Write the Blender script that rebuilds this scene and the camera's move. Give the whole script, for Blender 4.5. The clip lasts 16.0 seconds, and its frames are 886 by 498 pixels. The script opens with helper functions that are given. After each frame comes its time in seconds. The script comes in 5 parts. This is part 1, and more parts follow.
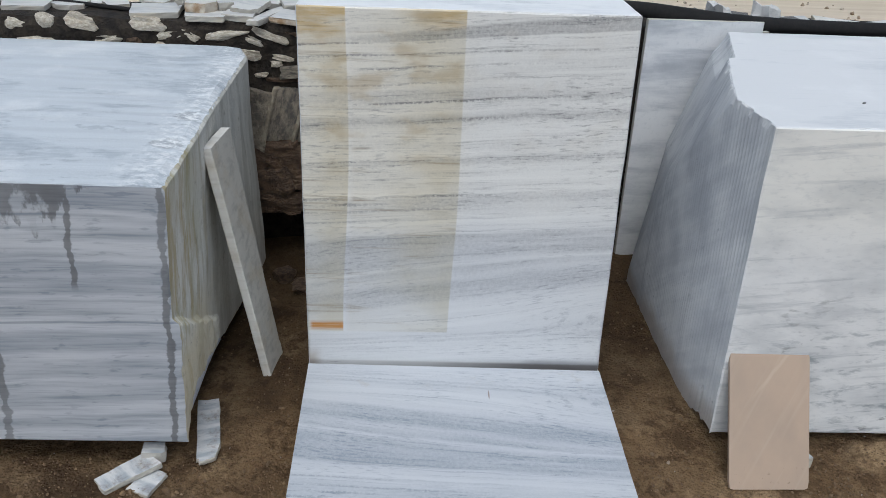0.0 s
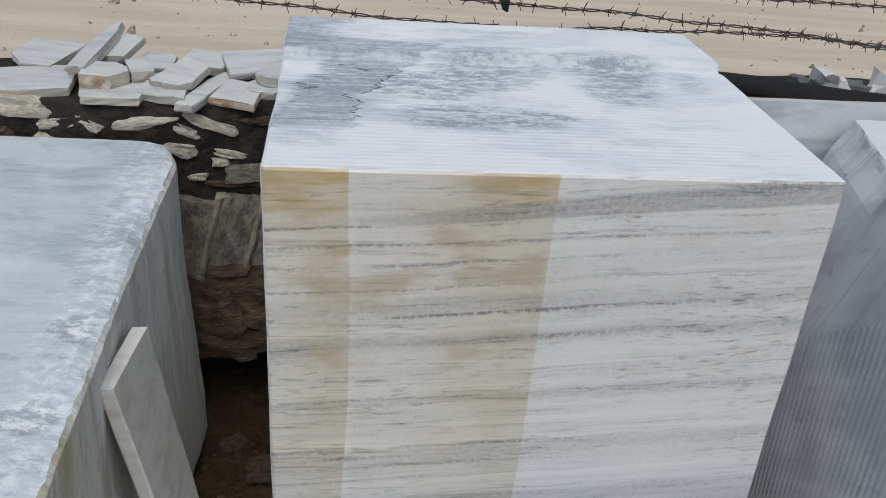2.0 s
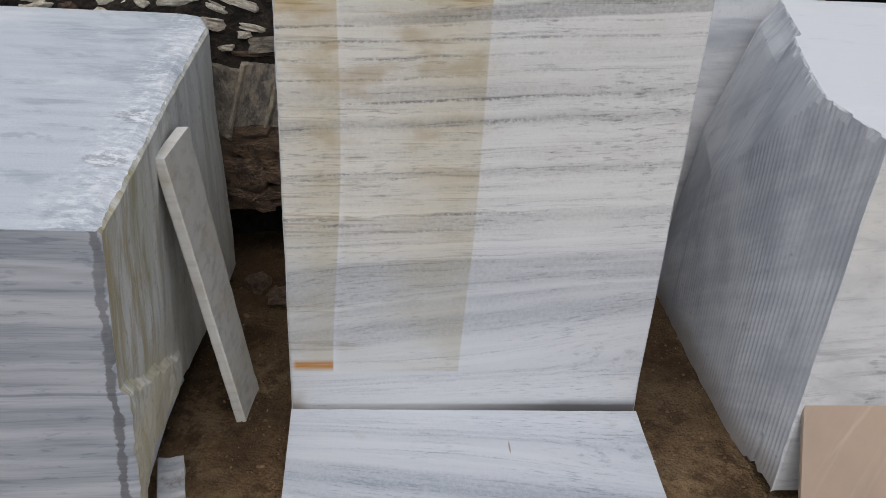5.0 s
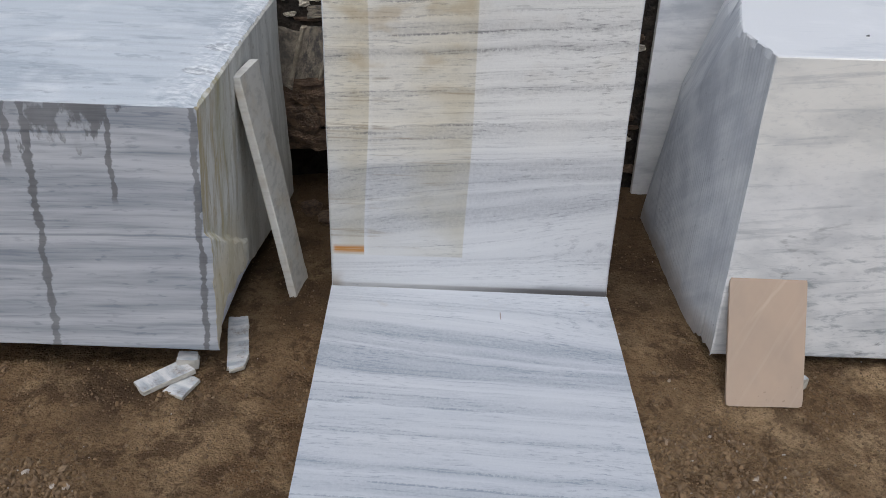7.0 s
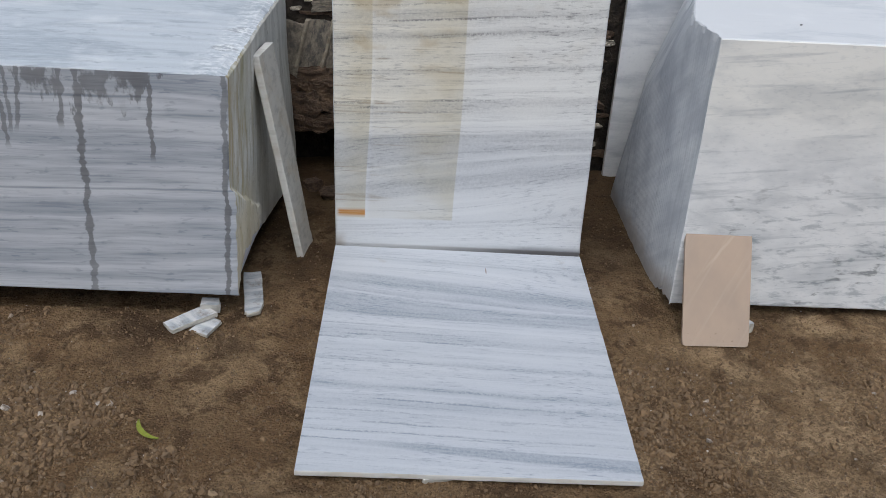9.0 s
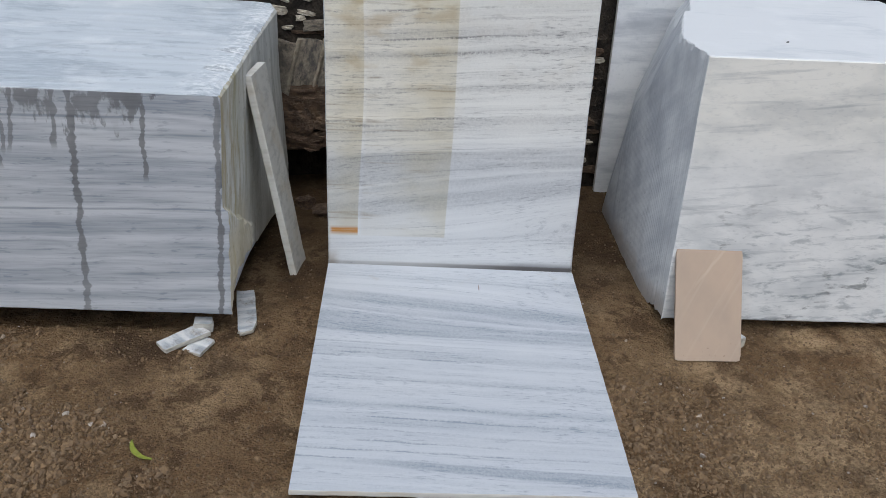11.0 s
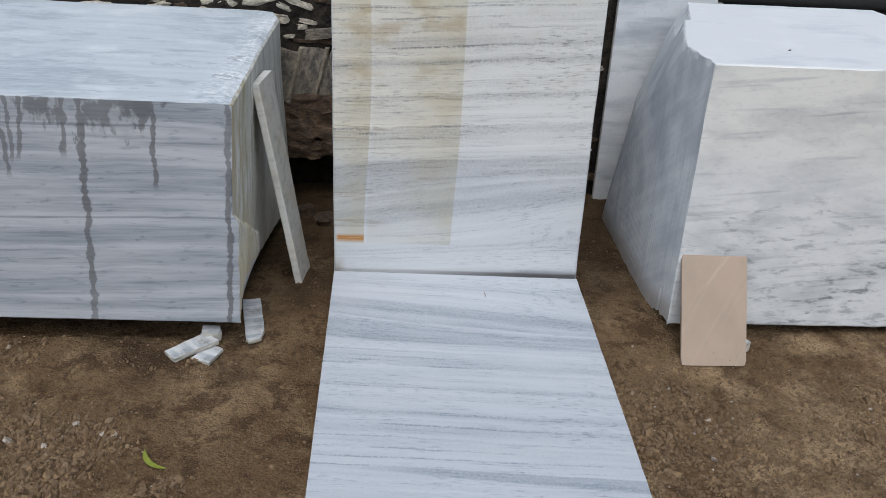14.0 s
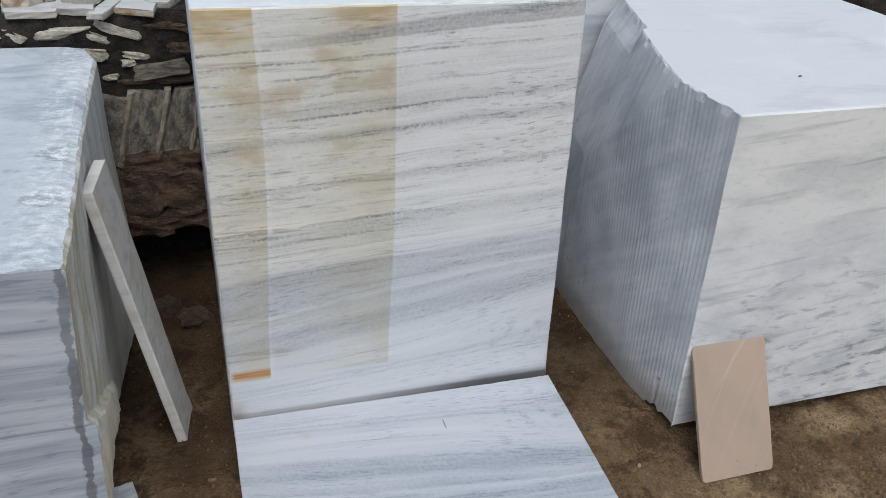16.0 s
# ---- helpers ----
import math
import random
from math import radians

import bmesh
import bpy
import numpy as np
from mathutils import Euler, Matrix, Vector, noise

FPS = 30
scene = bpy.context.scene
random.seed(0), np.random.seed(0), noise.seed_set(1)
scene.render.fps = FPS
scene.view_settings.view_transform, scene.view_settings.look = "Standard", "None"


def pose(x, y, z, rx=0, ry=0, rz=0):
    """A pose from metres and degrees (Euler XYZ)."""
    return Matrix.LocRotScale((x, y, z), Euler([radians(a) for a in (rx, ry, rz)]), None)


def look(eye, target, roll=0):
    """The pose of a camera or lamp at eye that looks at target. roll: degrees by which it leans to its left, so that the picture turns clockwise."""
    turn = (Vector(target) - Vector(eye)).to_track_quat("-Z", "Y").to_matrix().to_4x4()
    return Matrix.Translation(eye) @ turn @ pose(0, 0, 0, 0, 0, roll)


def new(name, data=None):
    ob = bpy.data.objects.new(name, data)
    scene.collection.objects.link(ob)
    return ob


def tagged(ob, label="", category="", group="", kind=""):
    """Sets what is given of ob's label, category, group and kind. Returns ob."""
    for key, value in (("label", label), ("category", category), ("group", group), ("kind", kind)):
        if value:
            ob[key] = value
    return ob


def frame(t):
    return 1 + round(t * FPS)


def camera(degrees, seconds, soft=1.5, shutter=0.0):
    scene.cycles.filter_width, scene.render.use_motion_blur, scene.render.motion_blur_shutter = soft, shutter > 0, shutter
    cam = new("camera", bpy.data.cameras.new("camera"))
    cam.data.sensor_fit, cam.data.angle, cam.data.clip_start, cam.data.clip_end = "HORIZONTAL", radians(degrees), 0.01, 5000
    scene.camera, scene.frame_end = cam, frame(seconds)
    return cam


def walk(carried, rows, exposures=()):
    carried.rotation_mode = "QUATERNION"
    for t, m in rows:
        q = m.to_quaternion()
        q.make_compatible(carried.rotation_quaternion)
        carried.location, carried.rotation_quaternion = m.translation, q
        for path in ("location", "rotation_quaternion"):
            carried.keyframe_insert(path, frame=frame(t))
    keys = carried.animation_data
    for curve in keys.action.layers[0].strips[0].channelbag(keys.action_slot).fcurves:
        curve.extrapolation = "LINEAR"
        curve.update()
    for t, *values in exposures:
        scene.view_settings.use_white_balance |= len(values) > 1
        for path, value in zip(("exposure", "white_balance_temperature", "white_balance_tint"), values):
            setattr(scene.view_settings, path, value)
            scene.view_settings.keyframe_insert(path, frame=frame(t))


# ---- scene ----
cam = camera(56.6, 16.0, soft=0.75)
METRES, EYE, TILT, LEAN, TURN = 6.13, 2.129, 0.0, 0.0, -3.3
ROWS = [
    (0.0, 0.0, 0.0, 0.0, 1.14, -26.6, -2.28),
    (0.5, -0.027, 0.07, 0.0121, -0.92, -27.68, -3.27),
    (1.0, -0.036, 0.1303, 0.0157, -1.6, -27.77, -3.58),
    (1.5, -0.0369, 0.1914, 0.0215, -1.48, -28.28, -3.75),
    (2.0, -0.0499, 0.234, 0.0218, -2.49, -29.61, -4.27),
    (2.5, -0.0723, 0.2738, 0.0227, -4.56, -30.88, -4.93),
    (3.0, -0.0807, 0.2849, 0.0222, -5.86, -31.45, -5.47),
    (3.5, -0.07, 0.2636, 0.0193, -5.64, -31.5, -5.37),
    (4.0, -0.0386, 0.2115, 0.0076, -3.24, -31.25, -5.15),
    (4.5, -0.0273, 0.1672, 0.0056, -1.38, -30.51, -4.54),
    (5.0, -0.0258, 0.1089, -0.0042, -0.95, -30.69, -3.2),
    (7.5, 0.0188, -0.0702, -0.0088, 3.89, -28.94, -1.87),
    (8.0, 0.0016, -0.1085, -0.0111, 3.03, -28.67, -2.18),
    (8.5, 0.0039, -0.125, -0.0094, 2.44, -28.35, -2.67),
    (9.0, 0.0076, -0.123, -0.0085, 2.25, -28.05, -2.72),
    (11.5, 0.0068, -0.1256, -0.0057, 1.29, -26.51, -2.43),
    (12.0, 0.0054, -0.1315, -0.0054, 0.99, -25.91, -2.22),
    (12.5, 0.002, -0.1337, -0.0049, 0.65, -25.35, -2.32),
    (13.0, -0.0006, -0.1345, -0.0055, 0.46, -25.23, -2.54),
    (13.5, -0.0029, -0.1348, -0.0068, 0.29, -25.54, -2.7),
    (14.0, -0.011, -0.1272, -0.0073, 0.37, -26.28, -2.81),
    (14.5, -0.0207, -0.0913, -0.0063, 0.12, -26.97, -2.85),
    (15.0, -0.0286, -0.0321, 0.0028, -1.65, -27.62, -2.97),
    (15.5, -0.0424, 0.0188, 0.0006, -7.35, -29.22, -3.37),
    (16.0, -0.0705, 0.0823, 0.0103, -13.63, -30.06, -2.81),
]
walk(cam, [(t, pose(0, 0, EYE, TILT, LEAN, TURN) @ pose(METRES * x, METRES * y, METRES * z, 90 + pitch, roll, yaw)) for t, x, y, z, yaw, pitch, roll in ROWS],
     exposures=[(0.0, 0.10, 6030, 5), (1.0, 0.05, 6080, 5), (2.0, -0.07, 6150, 6), (3.2, -0.18, 6240, 7), (5.0, -0.05, 6360, 9), (7.5, 0.05, 6160, 8), (9.0, 0.10, 6130, 7),
                (12.5, 0.15, 6080, 6), (14.5, 0.14, 6080, 6), (15.4, 0.20, 6080, 6), (16.0, 0.10, 6100, 6)])

# ---- light ----
SUN_EL, SUN_AZ = radians(61), radians(-8)
world = bpy.data.worlds.new("overcast_sky")
scene.world = world
world.use_nodes = True
wt = world.node_tree
sky = wt.nodes.new("ShaderNodeTexSky")
sky.sky_type, sky.sun_disc, sky.sun_elevation, sky.sun_rotation = "NISHITA", False, SUN_EL, math.pi - SUN_AZ
sky.air_density, sky.dust_density = 1.0, 4.0
veil = wt.nodes.new("ShaderNodeHueSaturation")
veil.inputs["Saturation"].default_value = 0.62
wt.links.new(sky.outputs[0], veil.inputs["Color"])
wt.links.new(veil.outputs[0], wt.nodes["Background"].inputs[0])
wt.nodes["Background"].inputs[1].default_value = 0.105
sun = new("sun", bpy.data.lights.new("sun", "SUN"))
sun.data.energy, sun.data.angle, sun.data.color = 0.95, radians(50), (1.0, 0.98, 0.95)
sun.matrix_world = look((math.sin(SUN_AZ) * math.cos(SUN_EL) * 20, -math.cos(SUN_AZ) * math.cos(SUN_EL) * 20, math.sin(SUN_EL) * 20), (0, 0, 0))


# ---- material helpers ----
class Mat:
    def __init__(self, name, rough=0.6, spec=0.5):
        self.mat = bpy.data.materials.new(name)
        self.mat.use_nodes = True
        self.t = self.mat.node_tree
        self.b = self.t.nodes["Principled BSDF"]
        self.b.inputs["Roughness"].default_value = rough
        self.b.inputs["Specular IOR Level"].default_value = spec
        tc = self.t.nodes.new("ShaderNodeTexCoord")
        self.pos = tc.outputs["Object"]

    def plug(self, sock, v):
        if isinstance(v, bpy.types.NodeSocket):
            self.t.links.new(v, sock)
        elif isinstance(v, (tuple, list)):
            sock.default_value = (*v, 1.0)[:4] if sock.type == "RGBA" else v
        else:
            sock.default_value = (v, v, v, 1.0) if sock.type == "RGBA" else v

    def math(self, op, a, b=0.0, c=0.0, clamp=False):
        n = self.t.nodes.new("ShaderNodeMath")
        n.operation, n.use_clamp = op, clamp
        for s, v in zip(n.inputs, (a, b, c)):
            self.plug(s, v)
        return n.outputs[0]

    def add(self, a, b):
        return self.math("ADD", a, b)

    def sub(self, a, b):
        return self.math("SUBTRACT", a, b)

    def mul(self, a, b):
        return self.math("MULTIPLY", a, b)

    def xyz(self, v=None):
        n = self.t.nodes.new("ShaderNodeSeparateXYZ")
        self.plug(n.inputs[0], v or self.pos)
        return n.outputs

    def vec(self, x, y, z):
        n = self.t.nodes.new("ShaderNodeCombineXYZ")
        for s, v in zip(n.inputs, (x, y, z)):
            self.plug(s, v)
        return n.outputs[0]

    def stretch(self, sx, sy, sz, v=None, off=(0, 0, 0)):
        n = self.t.nodes.new("ShaderNodeMapping")
        self.plug(n.inputs[0], v or self.pos)
        n.inputs["Scale"].default_value = (sx, sy, sz)
        n.inputs["Location"].default_value = off
        return n.outputs[0]

    def noise(self, scale, v=None, detail=4.0, rough=0.55, dist=0.0):
        n = self.t.nodes.new("ShaderNodeTexNoise")
        self.plug(n.inputs["Vector"], v or self.pos)
        n.inputs["Scale"].default_value, n.inputs["Detail"].default_value = scale, detail
        n.inputs["Roughness"].default_value, n.inputs["Distortion"].default_value = rough, dist
        return n.outputs["Fac"]

    def cells(self, scale, v=None, feature="F1"):
        n = self.t.nodes.new("ShaderNodeTexVoronoi")
        n.feature = feature
        self.plug(n.inputs["Vector"], v or self.pos)
        n.inputs["Scale"].default_value = scale
        return n.outputs["Distance"]

    def step(self, v, a, b, lo=0.0, hi=1.0):
        n = self.t.nodes.new("ShaderNodeMapRange")
        n.interpolation_type = "SMOOTHSTEP"
        for s, x in zip(n.inputs, (v, a, b, lo, hi)):
            self.plug(s, x)
        return n.outputs[0]

    def ramp(self, v, stops):
        n = self.t.nodes.new("ShaderNodeValToRGB")
        e = n.color_ramp.elements
        while len(e) < len(stops):
            e.new(0.5)
        for el, (p, c) in zip(e, stops):
            el.position = p
            el.color = (*c, 1) if isinstance(c, tuple) else (c, c, c, 1)
        self.plug(n.inputs[0], v)
        return n.outputs[0]

    def mix(self, fac, a, b, mode="MIX"):
        n = self.t.nodes.new("ShaderNodeMix")
        n.data_type, n.blend_type = "RGBA", mode
        self.plug(n.inputs[0], fac)
        self.plug(n.inputs[6], a)
        self.plug(n.inputs[7], b)
        return n.outputs[2]

    def random(self):
        return self.t.nodes.new("ShaderNodeObjectInfo").outputs["Random"]

    def island(self):
        return self.t.nodes.new("ShaderNodeNewGeometry").outputs["Random Per Island"]

    def colour(self, c):
        self.plug(self.b.inputs["Base Color"], c)
        return self

    def rough(self, r):
        self.plug(self.b.inputs["Roughness"], r)
        return self

    def bump(self, h, strength=0.4, dist=0.004):
        n = self.t.nodes.new("ShaderNodeBump")
        n.inputs["Strength"].default_value, n.inputs["Distance"].default_value = strength, dist
        self.plug(n.inputs["Height"], h)
        self.plug(self.b.inputs["Normal"], n.outputs[0])
        return self


# ---- marble ----
# Grey content of the stone's layers against height in the block, 0 to 1.65 m.
LAYERS = [(0.0, .2), (.20, .06), (.245, .12), (.254, .5), (.264, .08), (.275, .4), (.285, .06), (.41, .06), (.435, .5), (.50, .62),
          (.53, .30), (.565, .55), (.58, .10), (.60, .45), (.64, .60), (.72, .62), (.742, .06), (.79, .04), (.80, .3), (.81, .05),
          (.845, .25), (.885, .32), (.90, .10), (1.00, .12), (1.035, .35), (1.06, .10), (1.165, .14), (1.192, .62), (1.225, .1), (1.27, .35),
          (1.36, .14), (1.44, .12)]


# Distinct dark seams: height, half width, depth of grey.
SEAMS = [(.252, .0035, .6), (.276, .003, .5), (.345, .002, .35), (.60, .002, .25), (.655, .003, .3), (.802, .003, .65), (.842, .004, .55), (.868, .006, .65), (.893, .005, .8), (.945, .002, .35),
         (.985, .003, .45), (1.037, .0045, .65), (1.105, .0025, .45), (1.192, .009, .9), (1.262, .004, .9), (1.33, .0035, .7), (1.387, .004, .75), (1.434, .0035, .9), (1.477, .0035, .8), (1.56, .002, .4)]


def layered(m, x, h):
    """Grey amount of the banded marble at x along the layers and h across them."""
    warp = m.noise(1.9, m.vec(x, 0.0, m.mul(h, 1.5)), 3, 0.5)
    fuzz = m.noise(75.0, m.vec(x, 1.0, h), 4, 0.7)
    jag = m.noise(1.0, m.vec(m.mul(x, 9.0), 2.0, m.mul(h, 30.0)), 4, 0.6)
    # the layers rise to one side, most steeply in the blue-grey band
    tilt = m.add(0.060, m.mul(m.mul(m.step(h, 0.28, 0.44), m.step(h, 0.76, 0.60)), 0.085))
    s = m.add(m.sub(h, m.mul(x, tilt)), m.add(m.mul(m.sub(warp, 0.5), 0.034), m.add(m.mul(m.sub(jag, 0.5), 0.009), m.mul(m.sub(fuzz, 0.5), 0.009))))
    fine = m.noise(1.0, m.vec(m.mul(x, 1.1), 3.0, m.mul(s, 95.0)), 6, 0.65)
    mid = m.noise(1.0, m.vec(m.mul(x, 0.75), 7.0, m.mul(s, 26.0)), 5, 0.6)
    breaks = m.noise(1.0, m.vec(m.mul(x, 2.2), 1.0, m.mul(s, 16.0)), 5, 0.65)
    grain = m.noise(150.0, m.vec(x, 0.0, h), 2, 0.6)
    bands = m.ramp(m.mul(s, 1 / 1.65), [(p / 1.65, g) for p, g in LAYERS])
    g = m.mul(m.mul(bands, 0.95), m.step(breaks, 0.25, 0.7, 0.55, 1.1))
    # grey wedge near the top that widens along the face
    lower, upper = m.add(1.478, m.mul(x, 0.078)), m.add(1.511, m.mul(x, 0.112))
    hh = m.add(h, m.add(m.mul(m.sub(jag, 0.5), 0.012), m.mul(m.sub(warp, 0.5), 0.01)))
    wedge = m.mul(m.step(m.sub(hh, lower), -0.004, 0.006), m.step(m.sub(hh, upper), 0.012, -0.008))
    g = m.math("MAXIMUM", g, m.mul(wedge, m.step(x, -0.30, 0.15, 0.2, 0.58)))
    fade = m.step(x, 0.15, 0.5, 1.0, 0.62)
    for k, (c, w, d) in enumerate(SEAMS):
        here = m.mul(m.step(m.noise(1.0, m.vec(m.mul(x, 1.9), 11.0 + k * 3.7, m.mul(s, 9.0)), 6, 0.75), 0.40, 0.62), m.step(fuzz, 0.32, 0.55, 0.45, 1.0))
        g = m.math("MAXIMUM", g, m.mul(m.mul(m.sub(1.0, m.step(m.math("ABSOLUTE", m.sub(s, c)), w * 0.2, w * 2.1)), here), m.mul(fade, d)))
    thin = m.mul(m.sub(1.0, m.step(m.math("ABSOLUTE", m.sub(mid, 0.5)), 0.004, 0.022)), m.step(breaks, 0.46, 0.60))
    g = m.add(g, m.mul(thin, 0.20))
    g = m.add(g, m.mul(m.step(fine, 0.54, 0.68), m.step(breaks, 0.36, 0.64, 0.14, 0.46)))
    g = m.add(g, m.mul(m.sub(mid, 0.42), 0.62))
    dash = m.noise(1.0, m.vec(m.mul(x, 17.0), 5.0, m.mul(s, 120.0)), 3, 0.55)
    zone = m.noise(1.0, m.vec(m.mul(x, 2.2), 15.0, m.mul(s, 7.0)), 3, 0.55)
    g = m.add(g, m.mul(m.mul(m.step(dash, 0.50, 0.72), m.step(zone, 0.44, 0.60)), 0.55))
    g = m.mul(g, m.step(fuzz, 0.3, 0.68, 0.72, 1.16))
    return m.math("ADD", g, m.mul(m.sub(grain, 0.5), 0.18), clamp=True), s


def sawn_front():
    """Banded face of the tall block: two polished strips, ochre staining above, a rust mark below."""
    m = Mat("banded_marble_face", 0.42)
    x, y, z = m.xyz()
    g, s = layered(m, x, z)
    clouds = m.noise(2.3, m.stretch(1.0, 1.0, 2.2), 3, 0.5)
    warm = m.step(m.add(z, m.mul(m.sub(clouds, 0.5), 0.3)), 0.62, 0.98)
    white = m.mix(warm, (0.72, 0.735, 0.76), m.mix(m.step(x, 0.1, 0.3), (0.86, 0.84, 0.785), (0.85, 0.85, 0.835)))
    grey = m.mix(warm, (0.36, 0.38, 0.42), (0.235, 0.235, 0.245))
    col = m.mix(m.math("MULTIPLY", g, 0.95, clamp=True), white, grey)
    # strips rubbed smooth, slanting a little
    e1 = m.sub(x, m.add(m.step(z, 0.3, 1.1, -0.229, -0.200), m.step(z, 1.2, 1.6, 0.0, -0.008)))
    e2 = m.sub(x, m.step(z, 0.25, 0.95, 0.197, 0.217))
    low = m.step(z, 0.296, 0.304)
    strip1 = m.mul(m.sub(1.0, m.step(e1, -0.003, 0.003)), low)
    strip2 = m.mul(m.mul(m.step(e1, 0.0, 0.03), m.sub(1.0, m.step(e2, -0.003, 0.003))), low)
    deep2 = m.mul(strip2, m.step(m.add(x, m.mul(m.sub(clouds, 0.5), 0.4)), -0.12, 0.2, 0.25, 1.0))
    deep1 = m.mul(strip1, m.step(x, -0.38, -0.24, 0.45, 1.0))
    wet = m.math("MAXIMUM", deep1, deep2)
    patch = m.noise(3.4, m.stretch(1.3, 1.0, 2.4, off=(3, 0, 1)), 3, 0.55)
    soaked = m.mul(wet, m.add(m.step(patch, 0.35, 0.65, 0.62, 1.0), m.step(z, 0.95, 0.7, 0.0, 0.15)))
    col = m.mix(soaked, col, m.mix(1.0, col, (0.85, 0.81, 0.70), "MULTIPLY"))
    ochre = m.math("MAXIMUM", m.mul(strip1, m.step(m.add(z, m.add(m.mul(m.sub(patch, 0.5), 0.22), m.mul(x, 0.1))), 1.38, 1.53)), m.mul(m.mul(strip2, m.step(m.sub(x, m.mul(m.sub(1.6, z), 1.6)), -0.12, 0.16)), m.step(m.sub(z, m.mul(x, 0.112)), 1.500, 1.518)))
    col = m.mix(m.mul(m.mul(ochre, 0.75), m.step(m.noise(1.0, m.stretch(3, 1, 22), 5, 0.7), 0.36, 0.62, 0.18, 1.0)), col, (0.55, 0.37, 0.12))
    tan = m.mul(m.mul(m.step(patch, 0.52, 0.66), m.step(z, 0.95, 1.15)), m.step(x, 0.19, 0.22, 0.50, 0.07))
    col = m.mix(tan, col, (0.47, 0.37, 0.22))
    # thin brown threads that follow the layers inside the strips, and dark flecks over the whole face
    thread = m.mul(m.step(m.noise(1.0, m.stretch(1.8, 1, 52, off=(2, 0, 5)), 6, 0.62), 0.55, 0.70), m.step(patch, 0.36, 0.54))
    col = m.mix(m.mul(m.mul(thread, m.math("MAXIMUM", strip1, strip2)), 0.6), col, (0.26, 0.19, 0.11))
    fleck = m.mul(m.step(m.noise(1.0, m.stretch(26, 1, 85), 4, 0.7), 0.60, 0.78), m.step(g, 0.15, 0.6, 0.12, 0.7))
    col = m.mix(fleck, col, (0.20, 0.20, 0.21))
    rz = m.sub(1.0, m.step(m.math("ABSOLUTE", m.sub(z, 0.327)), 0.004, 0.028))
    rust = m.mul(rz, m.mul(strip1, m.step(x, -0.37, -0.35)))
    col = m.mix(m.mul(rust, m.step(m.noise(1.0, m.stretch(8, 1, 120)), 0.25, 0.6, 0.55, 1.0)), col, (0.50, 0.22, 0.045))
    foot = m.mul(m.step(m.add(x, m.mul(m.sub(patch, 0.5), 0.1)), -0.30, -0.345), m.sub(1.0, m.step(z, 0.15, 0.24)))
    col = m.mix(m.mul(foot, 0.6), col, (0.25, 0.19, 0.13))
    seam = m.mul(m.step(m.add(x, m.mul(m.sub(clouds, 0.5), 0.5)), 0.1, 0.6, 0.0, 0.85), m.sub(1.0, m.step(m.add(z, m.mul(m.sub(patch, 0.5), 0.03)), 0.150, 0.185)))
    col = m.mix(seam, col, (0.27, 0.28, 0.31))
    # darker line along the foot of the face, stronger to the right
    foot_line = m.sub(1.0, m.step(m.add(z, m.add(m.mul(x, 0.012), m.mul(m.sub(g, 0.4), 0.01))), 0.150, 0.163))
    col = m.mix(m.mul(foot_line, m.step(x, -0.1, 0.7, 0.25, 0.75)), col, (0.09, 0.08, 0.075))
    m.colour(col).rough(m.step(wet, 0.0, 1.0, 0.5, 0.33))
    return m.bump(m.add(m.noise(60, detail=5), m.mul(g, 0.3)), 0.10, 0.003).mat


def slab_top():
    """The slab sawn from that face and opened like a book: the same layers, mirrored, unstained."""
    m = Mat("banded_marble_slab", 0.4)
    x, y, z = m.xyz()
    h = m.sub(3.02, y)
    g, s = layered(m, x, h)
    soft = m.noise(3.0, m.stretch(0.6, 2.5, 1), 3)
    col = m.mix(m.math("MULTIPLY", g, 1.18, clamp=True), m.mix(soft, (0.615, 0.63, 0.665), (0.53, 0.56, 0.61)), (0.275, 0.31, 0.37))
    dust = m.mul(m.step(m.noise(9, detail=5, rough=0.7), 0.58, 0.75), m.step(y, 2.6, 2.87))
    col = m.mix(m.mul(dust, 0.5), col, (0.36, 0.30, 0.24))
    mx, my = m.sub(x, 0.365), m.sub(y, 2.685)
    nick = m.sub(1.0, m.step(m.add(m.mul(m.mul(mx, mx), 3200.0), m.mul(m.mul(my, my), 45.0)), 0.01, 0.05))
    col = m.mix(m.mul(nick, 0.75), col, (0.22, 0.15, 0.12))
    return m.colour(col).bump(m.noise(70, detail=4), 0.07, 0.002).rough(m.step(soft, 0.3, 0.7, 0.36, 0.5)).mat


